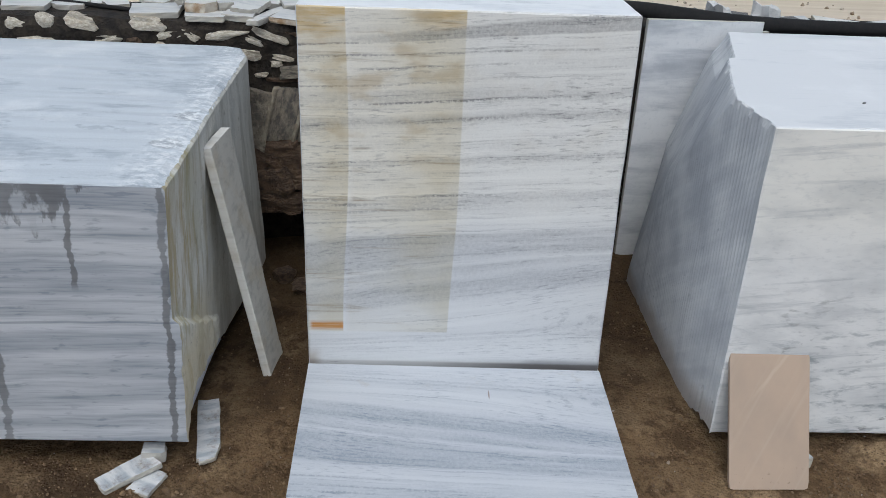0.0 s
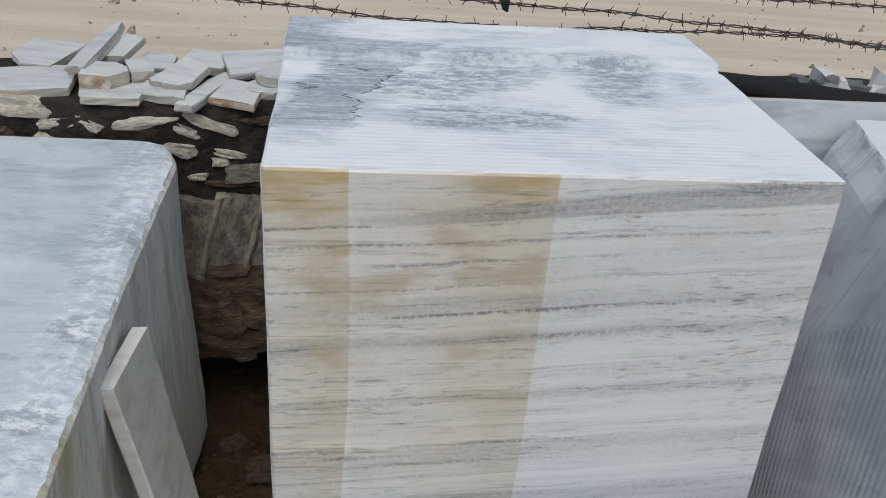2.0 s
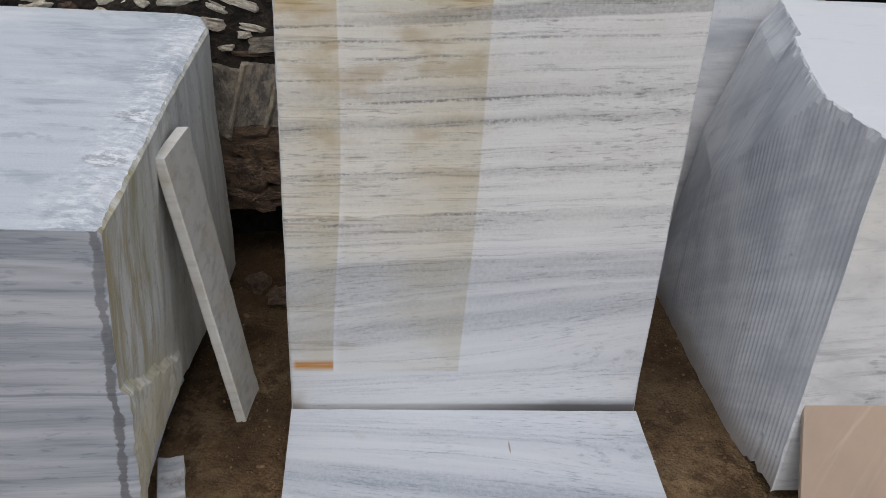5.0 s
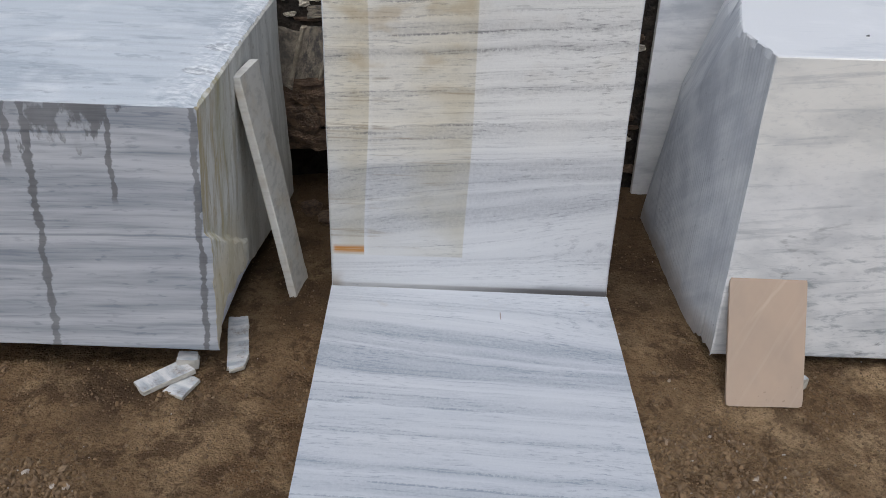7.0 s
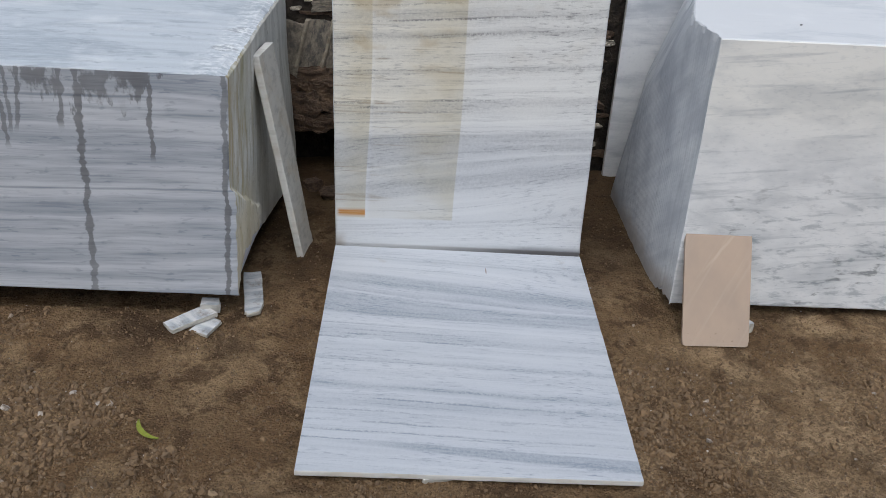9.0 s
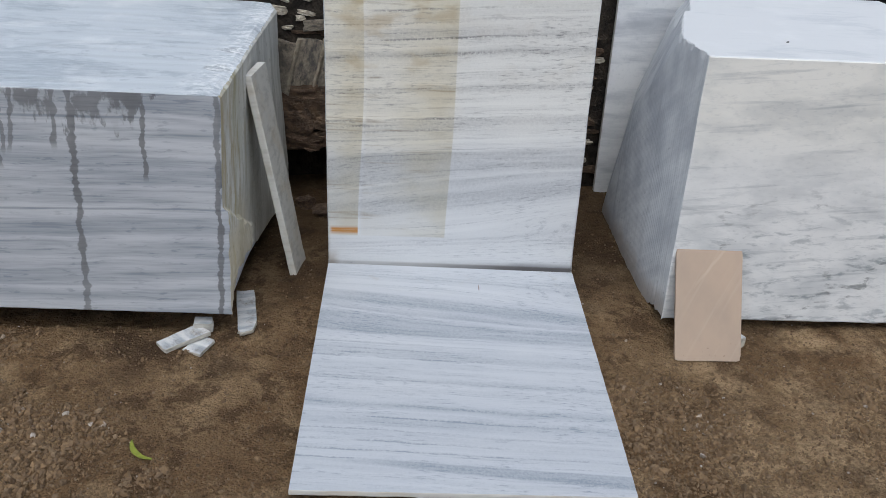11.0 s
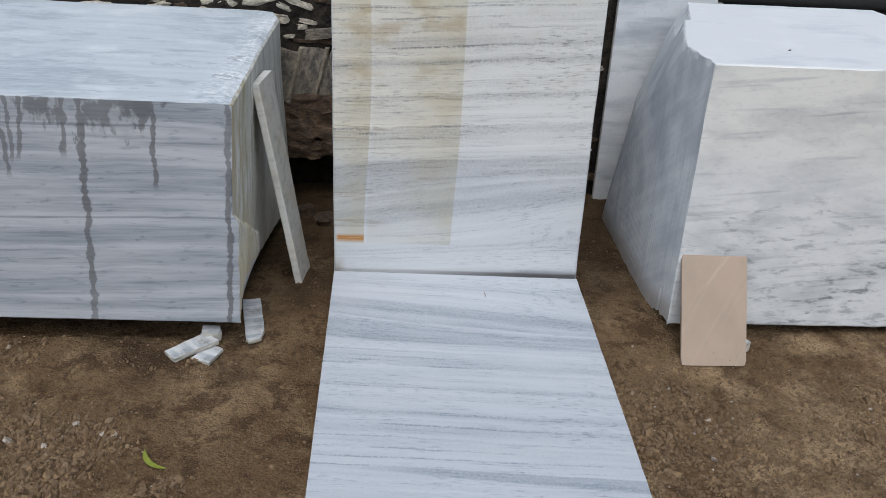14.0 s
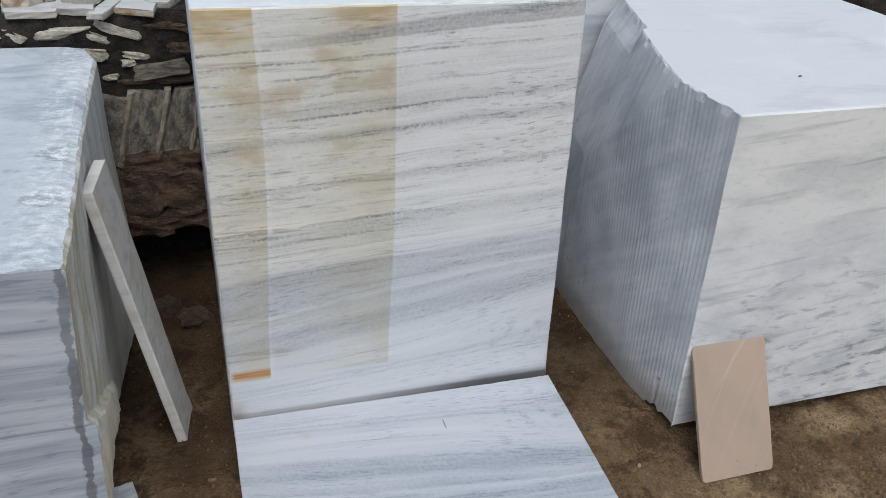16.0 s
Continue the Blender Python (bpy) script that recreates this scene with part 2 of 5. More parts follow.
def sawn_top(name, cool=(0.74, 0.76, 0.80), blot=(0.30, 0.34, 0.40), amount=1.0, cracks=0.0, off=(0, 0, 0), lines=1.0, ragged=False):
    """Gang-sawn upper face: pale, bruised with blue-grey, fine saw lines along x."""
    m = Mat(name, 0.75, 0.35)
    x, y, z = m.xyz()
    big = m.noise(1.7, m.stretch(0.8, 1.5, 1.0, off=off), 5, 0.62, 0.6)
    streak = m.noise(1.0, m.stretch(3.0, 95.0, 1.0), 4, 0.6)
    lash = m.noise(1.0, m.stretch(9.0, 60.0, 1.0, off=off), 5, 0.7)
    med = m.noise(7.0, m.stretch(0.6, 1.9, 1.0, off=off), 6, 0.68)
    field = m.add(big, m.mul(m.sub(med, 0.5), 0.45))
    dark = m.mul(m.step(field, 0.48, 0.62), m.step(lash, 0.30, 0.62, 0.25, 1.0))
    col = m.mix(m.mul(dark, 0.8 * amount), cool, blot)
    col = m.mix(m.mul(m.mul(m.step(streak, 0.55, 0.72), m.step(med, 0.35, 0.6)), 0.3 * lines), col, blot)
    col = m.mix(m.mul(m.step(m.noise(3.5, detail=5, rough=0.6), 0.5, 0.72), 0.35), col, (0.86, 0.865, 0.88))
    if ragged:
        near = m.step(m.add(x, m.mul(m.sub(med, 0.5), 0.14)), -0.95, -0.78)
        rough = m.noise(26.0, m.stretch(1.0, 1.6, 1.0), 6, 0.72)
        col = m.mix(m.mul(near, m.step(rough, 0.46, 0.62, 0.0, 0.7)), col, (0.84, 0.85, 0.87))
        col = m.mix(m.mul(near, m.step(rough, 0.44, 0.32, 0.0, 0.75)), col, (0.33, 0.36, 0.40))
        for cx, cy in ((-0.80, 3.0), (-0.81, 2.72)):
            px, py = m.mul(m.sub(x, cx), 1 / 0.055), m.mul(m.sub(y, cy), 1 / 0.05)
            chip = m.step(m.add(m.add(m.mul(px, px), m.mul(py, py)), m.mul(m.sub(rough, 0.5), 2.5)), 1.1, 0.6)
            col = m.mix(m.mul(chip, 0.6), col, m.mix(m.step(rough, 0.42, 0.58), (0.30, 0.32, 0.35), (0.86, 0.87, 0.88)))
        dab = m.noise(11.0, m.stretch(0.8, 1.3, 1.0, off=(4, 1, 0)), 4, 0.6)
        col = m.mix(m.mul(m.mul(m.step(dab, 0.60, 0.70), m.step(y, 3.3, 2.9)), 0.55), col, (0.31, 0.35, 0.40))
    if cracks:
        # slate-grey corner behind a ragged crack
        wander = m.add(m.mul(m.sub(m.noise(4.0, m.vec(0.0, y, 0.0), 5, 0.65), 0.5), 0.40), m.mul(m.sub(med, 0.5), 0.12))
        d = m.sub(m.add(x, wander), m.add(-0.185, m.mul(m.math("MAXIMUM", m.sub(y, 3.33), 0.0), 0.60)))
        front = m.step(m.add(y, m.mul(m.sub(med, 0.5), 0.12)), 3.10, 3.16)
        inside = m.mul(m.step(m.add(d, m.mul(m.sub(m.noise(60.0, detail=4, rough=0.7), 0.5), 0.05)), 0.012, -0.016), front)
        pale = m.step(m.add(m.add(x, m.mul(m.sub(y, 3.2), -0.25)), m.mul(m.sub(med, 0.5), 0.16)), -0.385, -0.345)
        inside = m.mul(inside, m.math("MAXIMUM", pale, m.step(y, 3.55, 3.62)))
        back = m.step(m.add(x, m.mul(m.sub(med, 0.5), 0.7)), m.step(y, 3.60, 3.72, 1.0, -0.14), m.step(y, 3.60, 3.72, 0.99, -0.26))
        saw = m.noise(1.0, m.stretch(5.0, 150.0, 1.0), 4, 0.7)
        tone = m.add(m.mul(m.step(saw, 0.36, 0.62), 0.42), m.add(m.mul(m.step(m.noise(38.0, detail=5, rough=0.75), 0.4, 0.62), 0.25), 0.26))
        col = m.mix(m.mul(m.mul(inside, back), tone), col, (0.25, 0.29, 0.345))
        haze = m.mul(m.mul(m.step(x, 0.42, -0.05), m.step(y, 3.13, 3.30)), m.step(field, 0.40, 0.62))
        col = m.mix(m.mul(haze, m.mul(tone, 0.75)), col, (0.27, 0.31, 0.36))
        for cx, cy, rx, ry, k in ((0.10, 3.215, 0.24, 0.085, 0.95), (0.0, 3.44, 0.24, 0.14, 0.85), (0.14, 3.58, 0.22, 0.10, 0.8), (0.50, 3.60, 0.17, 0.09, 0.85), (0.50, 3.44, 0.12, 0.13, 0.75), (0.70, 3.52, 0.07, 0.10, 0.4), (-0.30, 3.07, 0.10, 0.05, 0.4), (0.45, 3.10, 0.12, 0.03, 0.3), (0.2, 3.82, 0.2, 0.03, 0.4)):
            qx, qy = m.mul(m.sub(x, cx), 1 / rx), m.mul(m.sub(y, cy), 1 / ry)
            rr = m.add(m.add(m.mul(qx, qx), m.mul(qy, qy)), m.mul(m.sub(med, 0.5), 3.2))
            mottle = m.noise(46.0, m.stretch(0.7, 1.3, 1.0), 5, 0.75)
            col = m.mix(m.mul(m.mul(m.step(rr, 1.25, 0.2), k), m.step(m.add(m.mul(mottle, 0.6), m.mul(lash, 0.4)), 0.42, 0.58, 0.18, 1.0)), col, (0.25, 0.29, 0.325))
        line = m.mul(m.sub(1.0, m.step(m.math("ABSOLUTE", d), 0.001, 0.006)), m.mul(m.mul(m.step(y, 3.17, 3.2), m.step(y, 3.58, 3.5)), m.step(lash, 0.38, 0.5)))
        d2 = m.math("ABSOLUTE", m.add(d, m.add(0.14, m.mul(m.sub(med, 0.5), 0.34))))
        line2 = m.mul(m.mul(m.sub(1.0, m.step(d2, 0.002, 0.012)), m.step(lash, 0.46, 0.56)), m.mul(m.step(y, 3.22, 3.3), m.step(y, 3.62, 3.56)))
        col = m.mix(m.mul(m.math("MAXIMUM", line, line2), 0.95), col, (0.06, 0.07, 0.09))
    col = m.mix(m.mul(m.step(m.noise(180, detail=2), 0.6, 0.8), 0.25), col, (0.85, 0.86, 0.88))
    m.colour(col)
    return m.bump(m.add(m.mul(streak, 0.7), m.noise(90, detail=4)), 0.3, 0.004).mat


def add_vec(self, v, amount):
    n = self.t.nodes.new("ShaderNodeTexNoise")
    self.plug(n.inputs["Vector"], v)
    n.inputs["Scale"].default_value, n.inputs["Detail"].default_value = 3.0, 5.0
    a = self.t.nodes.new("ShaderNodeVectorMath")
    a.operation = "MULTIPLY_ADD"
    self.plug(a.inputs[0], n.outputs["Color"])
    a.inputs[1].default_value = (amount,) * 3
    self.plug(a.inputs[2], v)
    return a.outputs[0]


Mat.add_vec = add_vec


def dripping_front():
    """Grey-banded front of the low block with water running down from its top edge."""
    m = Mat("grey_banded_marble_wet", 0.5)
    x, y, z = m.xyz()
    warp = m.noise(1.3, m.vec(x, 0.0, z), 3)
    s = m.add(m.add(z, m.mul(x, -0.012)), m.mul(m.sub(warp, 0.5), 0.05))
    band = m.noise(1.0, m.vec(m.mul(x, 0.7), 0.0, m.mul(s, 13.0)), 4, 0.6)
    fine = m.noise(1.0, m.vec(m.mul(x, 2.5), 4.0, m.mul(s, 60.0)), 4, 0.6)
    spots = m.noise(1.0, m.vec(m.mul(x, 11.0), 2.0, m.mul(s, 45.0)), 3, 0.6)
    g = m.add(m.step(band, 0.36, 0.66, 0.06, 0.74), m.mul(m.step(fine, 0.46, 0.68), 0.34))
    hair = m.noise(1.0, m.vec(m.mul(x, 5.0), 6.0, m.mul(s, 190.0)), 4, 0.65)
    g = m.add(g, m.mul(m.step(hair, 0.52, 0.68), 0.24))
    g = m.add(g, m.mul(m.step(spots, 0.58, 0.68), 0.34))
    one = m.sub(1.0, m.step(m.math("ABSOLUTE", m.sub(s, 0.66)), 0.002, 0.007))
    two = m.sub(1.0, m.step(m.math("ABSOLUTE", m.sub(s, 1.055)), 0.002, 0.008))
    g = m.math("ADD", g, m.mul(m.math("MAXIMUM", one, m.mul(two, m.step(x, -0.98, -1.1))), 0.6), clamp=True)
    col = m.mix(g, (0.60, 0.62, 0.66), (0.275, 0.305, 0.36))
    wob = m.mul(m.sub(m.noise(1.0, m.vec(m.mul(x, 1.0), 9.0, m.mul(z, 9.0)), 3, 0.6), 0.5), 0.045)
    wid = m.step(m.noise(1.0, m.vec(m.mul(x, 2.0), 5.0, m.mul(z, 26.0)), 3, 0.6), 0.3, 0.7, 0.45, 1.25)
    wet = 0.0
    # run: place along the face, half width, height at which it ends, lean
    for x0, w, end, lean in ((-0.743, 0.014, 0.0, -0.05), (-1.033, 0.012, 0.76, -0.045), (-1.305, 0.017, 0.0, -0.065), (-1.37, 0.013, 0.89, -0.10),
                             (-1.53, 0.011, 0.87, -0.17), (-1.58, 0.010, 0.86, -0.04), (-1.62, 0.012, 0.8, 0.04), (-1.75, 0.014, 0.62, 0.03)):
        d = m.math("ABSOLUTE", m.sub(m.add(x, wob), m.add(x0, m.mul(m.sub(1.1, z), lean))))
        run = m.mul(m.sub(1.0, m.step(m.math("DIVIDE", d, wid), w * 0.7, w * 1.15)), m.step(z, end, end + 0.05))
        wet = m.math("MAXIMUM", wet, run)
    curt = m.noise(1.0, m.vec(m.mul(x, 17.0), 8.0, m.mul(z, 5.0)), 4, 0.62)
    reach = m.step(m.math("ABSOLUTE", m.add(x, 1.26)), 0.12, 0.34, 0.19, 0.07)
    top = m.step(m.sub(m.add(m.sub(z, 1.145), reach), m.mul(m.sub(0.62, curt), 0.5)), -0.012, 0.01)
    top = m.mul(top, m.step(x, -0.93, -0.99))
    wet = m.math("MAXIMUM", wet, m.mul(top, m.step(m.noise(13, m.stretch(1.4, 1, 0.8), 4, 0.6), 0.45, 0.57, 0.10, 1.0)))
    dim = m.step(m.noise(2.0, m.stretch(2, 1, 1)), 0.3, 0.7, 0.7, 1.0)
    col = m.mix(m.mul(m.mul(wet, 0.78), dim), col, (0.095, 0.095, 0.10))
    m.colour(col).rough(m.step(wet, 0.0, 1.0, 0.55, 0.28))
    return m.bump(m.add(m.noise(45, detail=5), m.mul(fine, 0.6)), 0.2, 0.004).mat


def split_side():
    """Broken side of the low block: ochre and green weathering running downwards."""
    m = Mat("weathered_marble_side", 0.7)
    x, y, z = m.xyz()
    run = m.noise(1.0, m.add_vec(m.stretch(1, 17, 2.4), 0.5), 6, 0.65)
    big = m.noise(2.4, m.stretch(1, 1.6, 0.8), 4, 0.6)
    col = m.mix(m.step(run, 0.3, 0.7), (0.72, 0.71, 0.66), (0.49, 0.49, 0.455))
    front = m.step(m.add(y, m.mul(m.sub(big, 0.5), 0.5)), 3.05, 2.65, 0.12, 1.0)
    col = m.mix(m.mul(m.mul(m.step(run, 0.46, 0.64), front), 0.7), col, (0.42, 0.33, 0.14))
    col = m.mix(m.mul(m.mul(m.step(big, 0.5, 0.68), front), 0.5), col, (0.33, 0.33, 0.19))
    low = m.mul(m.sub(1.0, m.step(z, 0.42, 0.62)), front)
    col = m.mix(m.mul(low, 0.6), col, (0.62, 0.53, 0.34))
    col = m.mix(m.mul(m.step(m.noise(22, detail=5, rough=0.7), 0.58, 0.72), 0.5), col, (0.24, 0.22, 0.17))
    return m.colour(col).bump(m.add(m.noise(24, detail=6, rough=0.65), m.mul(run, 0.7)), 0.6, 0.012).mat


def clouded_front():
    """Pale front of the wide block with soft grey clouds and dashes."""
    m = Mat("white_clouded_marble", 0.5)
    x, y, z = m.xyz()
    v = m.add_vec(m.stretch(1.0, 1.0, 2.6), 0.25)
    soft = m.noise(2.2, v, 4, 0.55)
    fine = m.noise(7.5, m.stretch(1.0, 1.0, 3.4, off=(2, 0, 0)), 6, 0.68, 0.4)
    lowr = m.mul(m.step(m.add(z, m.mul(m.sub(soft, 0.5), 0.8)), 0.85, 0.45), m.step(x, 1.25, 1.6, 0.45, 1.0))
    g = m.add(m.mul(m.step(soft, 0.40, 0.68), 0.42), m.mul(m.mul(m.step(fine, 0.50, 0.66), lowr), 0.62))
    g = m.add(g, m.mul(m.step(m.noise(30, m.stretch(1, 1, 2.5), 5, 0.65), 0.52, 0.7), 0.16))
    thin = m.noise(1.0, m.vec(m.mul(x, 1.8), 1.0, m.mul(m.sub(z, m.mul(x, 0.10)), 30.0)), 4, 0.6)
    g = m.math("ADD", g, m.mul(m.step(thin, 0.54, 0.68), 0.34), clamp=True)
    white = m.mix(m.step(z, 0.75, 1.1), (0.81, 0.815, 0.825), (0.845, 0.835, 0.805))
    col = m.mix(g, white, (0.33, 0.36, 0.39))
    d = m.noise(1.0, m.vec(m.mul(x, 1.0), 0.0, m.mul(m.sub(z, m.mul(x, 0.12)), 2.0)), 4, 0.6)
    seam = m.mul(m.sub(1.0, m.step(m.math("ABSOLUTE", m.sub(d, 0.5)), 0.004, 0.014)), m.step(fine, 0.48, 0.6))
    col = m.mix(m.mul(m.mul(seam, lowr), 0.8), col, (0.24, 0.25, 0.26))
    return m.colour(col).bump(m.noise(60, detail=5), 0.14, 0.003).mat


def ribbed_side():
    """Gang-sawn blue-grey side with upright ribs."""
    m = Mat("blue_grey_ribbed_marble", 0.72)
    x, y, z = m.xyz()
    run = m.noise(1.0, m.stretch(1, 40, 1.3), 4, 0.6)
    big = m.noise(2.5, m.stretch(1, 1.4, 1.0), 5, 0.6)
    diag = m.noise(1.0, m.vec(0.0, m.mul(m.add(y, m.mul(z, 1.3)), 9.0), m.sub(y, z)), 4, 0.55)
    col = m.mix(m.step(m.add(big, m.mul(m.sub(diag, 0.5), 0.5)), 0.32, 0.7), (0.74, 0.755, 0.77), (0.51, 0.53, 0.565))
    col = m.mix(m.mul(m.step(run, 0.5, 0.72), 0.35), col, (0.33, 0.345, 0.37))
    earth = m.mul(m.sub(1.0, m.step(m.add(z, m.mul(m.sub(big, 0.5), 0.25)), 0.08, 0.2)), 0.6)
    col = m.mix(earth, col, (0.27, 0.21, 0.16))
    pits = m.step(m.noise(17, detail=4, rough=0.7), 0.64, 0.72)
    col = m.mix(m.mul(pits, 0.5), col, (0.26, 0.28, 0.31))
    return m.colour(col).bump(m.add(m.noise(80, detail=4), m.mul(run, 0.5)), 0.35, 0.004).mat


def plain_marble(name, a=(0.62, 0.63, 0.66), b=(0.34, 0.37, 0.42), k=1.0, spread=1.0, ochre=0.0, rough=0.6, rand=False):
    m = Mat(name, rough)
    v = m.pos
    if rand:
        r = m.random()
        v = m.stretch(1, 1, 1)
        shift = m.t.nodes.new("ShaderNodeVectorMath")
        m.plug(shift.inputs[0], v)
        m.plug(shift.inputs[1], m.vec(m.mul(r, 31.0), m.mul(r, 17.0), m.mul(r, 7.0)))
        v = shift.outputs[0]
    bands = m.noise(1.0, m.stretch(2.0 * spread, 9.0 * spread, 16.0 * spread, v), 5, 0.6, 0.3)
    fine = m.noise(40.0, v, 5, 0.6)
    col = m.mix(m.mul(m.step(bands, 0.44, 0.7), 0.7 * k), a, b)
    col = m.mix(m.mul(m.step(fine, 0.5, 0.75), 0.22), col, b)
    if ochre:
        col = m.mix(m.mul(m.step(m.noise(7.0, v, 4, 0.6), 0.48, 0.68), ochre), col, (0.45, 0.33, 0.16))
    if rand:
        col = m.mix(m.mul(r, 0.28), col, (0.50, 0.52, 0.55))
    return m.colour(col).bump(m.add(fine, m.noise(120, v)), 0.25, 0.004).mat


def soil_mat():
    """Trodden brown earth on the yard side, pale sand on the lane behind the wall."""
    m = Mat("earth_and_sand", 0.95, 0.15)
    x, y, z = m.xyz()
    big = m.noise(1.1, detail=5, rough=0.6)
    med = m.noise(6.5, detail=7, rough=0.7, dist=0.3)
    fine = m.noise(38, detail=6, rough=0.72)
    speck = m.noise(150, detail=3, rough=0.6)
    blotch = m.noise(2.7, m.stretch(1, 1, 1, off=(5, 3, 0)), 6, 0.65)
    col = m.mix(m.step(big, 0.36, 0.64), (0.190, 0.116, 0.060), (0.270, 0.178, 0.098))
    col = m.mix(m.mul(m.step(blotch, 0.48, 0.60), 0.75), col, (0.39, 0.268, 0.152))
    col = m.mix(m.mul(m.step(med, 0.49, 0.60), 0.8), col, (0.095, 0.057, 0.031))
    col = m.mix(m.mul(m.step(fine, 0.50, 0.66), 0.55), col, (0.085, 0.053, 0.031))
    col = m.mix(m.mul(m.step(fine, 0.44, 0.30), 0.40), col, (0.40, 0.285, 0.170))
    col = m.mix(m.mul(m.step(speck, 0.60, 0.72), 0.45), col, (0.060, 0.040, 0.026))
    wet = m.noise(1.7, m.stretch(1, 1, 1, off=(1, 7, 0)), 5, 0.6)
    col = m.mix(m.mul(m.step(wet, 0.56, 0.70), 0.55), col, (0.095, 0.058, 0.034))
    dry = m.step(m.add(m.add(m.mul(m.math("MINIMUM", m.math("MAXIMUM", x, -2.0), 2.0), 0.12), m.mul(m.math("MAXIMUM", y, 1.0), -0.10)), m.mul(m.sub(blotch, 0.5), 1.3)), -0.12, 0.22)
    col = m.mix(m.mul(dry, m.step(fine, 0.64, 0.42, 0.2, 0.78)), col, (0.52, 0.37, 0.225))
    # shade between and behind the blocks, put into the soil colour with a ragged edge
    rear_shade = m.step(m.add(m.add(y, m.mul(m.sub(wet, 0.5), 3.2)), m.mul(m.sub(med, 0.5), 0.8)), 2.2, 3.2)
    col = m.mix(m.mul(rear_shade, 0.6), col, (0.045, 0.028, 0.017))
    crumb = m.cells(85.0, feature="F1")
    col = m.mix(m.mul(m.step(crumb, 0.5, 0.8), 0.22), col, (0.055, 0.035, 0.021))
    lane = m.noise(1.0, m.stretch(0.6, 3.2, 1), 7, 0.66)
    sand = m.mix(m.step(lane, 0.34, 0.66), (0.62, 0.515, 0.395), (0.72, 0.62, 0.495))
    sand = m.mix(m.mul(m.step(fine, 0.58, 0.72), 0.30), sand, (0.46, 0.35, 0.24))
    sand = m.mix(m.mul(m.step(m.noise(9, detail=5, rough=0.7), 0.62, 0.72), 0.4), sand, (0.50, 0.39, 0.27))
    up = m.step(y, 4.315, 4.325)
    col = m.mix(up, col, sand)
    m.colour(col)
    relief = m.add(m.sub(m.mul(med, 1.5), m.mul(crumb, 0.35)), m.add(m.mul(fine, 0.9), m.mul(speck, 0.12)))
    return m.bump(m.mul(relief, m.sub(1.0, m.mul(up, 0.8))), 1.0, 0.03).mat


def simple(name, c1, c2, scale=20.0, rough=0.8, bump=0.4, dist=0.006, rand=0.0, c3=None):
    m = Mat(name, rough)
    n = m.noise(scale, detail=6, rough=0.65)
    col = m.mix(m.step(n, 0.35, 0.65), c1, c2)
    if rand:
        col = m.mix(m.mul(m.random(), rand), col, c3 or c2)
    return m.colour(col).bump(m.add(n, m.noise(scale * 5)), bump, dist).mat


def island_mat(name, stops, rough=0.9):
    m = Mat(name, rough, 0.2)
    col = m.mix(m.step(m.noise(60, detail=4), 0.35, 0.7), m.ramp(m.island(), stops), (0.16, 0.11, 0.07))
    return m.colour(col).bump(m.noise(90, detail=4), 0.5, 0.004).mat


FACE, SLAB, DRIP, SIDE, CLOUD, RIB = sawn_front(), slab_top(), dripping_front(), split_side(), clouded_front(), ribbed_side()
TOP_TALL = sawn_top("sawn_top_bruised", (0.80, 0.815, 0.84), cracks=1.0, amount=0.34, off=(0.4, 0.2, 0), lines=0.55)
TOP_LOW = sawn_top("sawn_top_pale_blue", (0.56, 0.60, 0.645), (0.29, 0.34, 0.395), 0.75, 0.0, (2.2, 5.1, 0), 0.8, True)
TOP_WIDE = sawn_top("sawn_top_white", (0.74, 0.75, 0.77), (0.52, 0.55, 0.59), 0.6, 0.0, (7.0, 1.0, 0), 0.5)
RAW = plain_marble("raw_marble", spread=1.6, rough=0.7)
EDGE = plain_marble("broken_marble_edge", (0.68, 0.665, 0.63), (0.46, 0.44, 0.40), 0.7, 2.0, 0.25, 0.75)
STANDING = plain_marble("grey_veined_slab", (0.76, 0.77, 0.79), (0.36, 0.39, 0.44), 1.1, 0.8)
LEANER = plain_marble("dull_cream_marble", (0.56, 0.54, 0.49), (0.33, 0.32, 0.29), 0.9, 1.8, 0.25)
SHARD = plain_marble("offcut_marble", (0.70, 0.69, 0.66), (0.40, 0.42, 0.45), 0.95, 2.2, 0.14, 0.6, True)
SHARD_EDGE = plain_marble("offcut_edge", (0.48, 0.45, 0.39), (0.26, 0.24, 0.215), 0.9, 4.0, 0.3, 0.8, True)
SHARD_RUST = simple("rusty_offcut_edge", (0.36, 0.235, 0.13), (0.60, 0.55, 0.47), 13, 0.8, 0.6, 0.01)
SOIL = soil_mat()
MORTAR = simple("dark_earthy_mortar", (0.014, 0.011, 0.009), (0.050, 0.038, 0.028), 13, 0.95, 1.0, 0.03)
ROCK = simple("pale_rubble_stone", (0.84, 0.79, 0.70), (0.52, 0.45, 0.35), 6, 0.9, 0.6, 0.02, 0.25, (0.42, 0.31, 0.19))
ROCK_BROWN = simple("brown_rubble_stone", (0.27, 0.175, 0.115), (0.09, 0.062, 0.045), 4, 0.85, 0.8, 0.05, 0.4, (0.13, 0.08, 0.05))
ROCK_GREY = simple("grey_dressed_stone", (0.50, 0.43, 0.34), (0.16, 0.15, 0.145), 5.0, 0.85, 0.8, 0.05, 0.2, (0.30, 0.23, 0.14))
POINTING = simple("pale_pointing_mortar", (0.42, 0.37, 0.29), (0.26, 0.22, 0.17), 30, 0.95, 0.6, 0.01)
PIPE = simple("black_plastic", (0.008, 0.008, 0.009), (0.014, 0.013, 0.013), 30, 0.9, 0.1, 0.002)
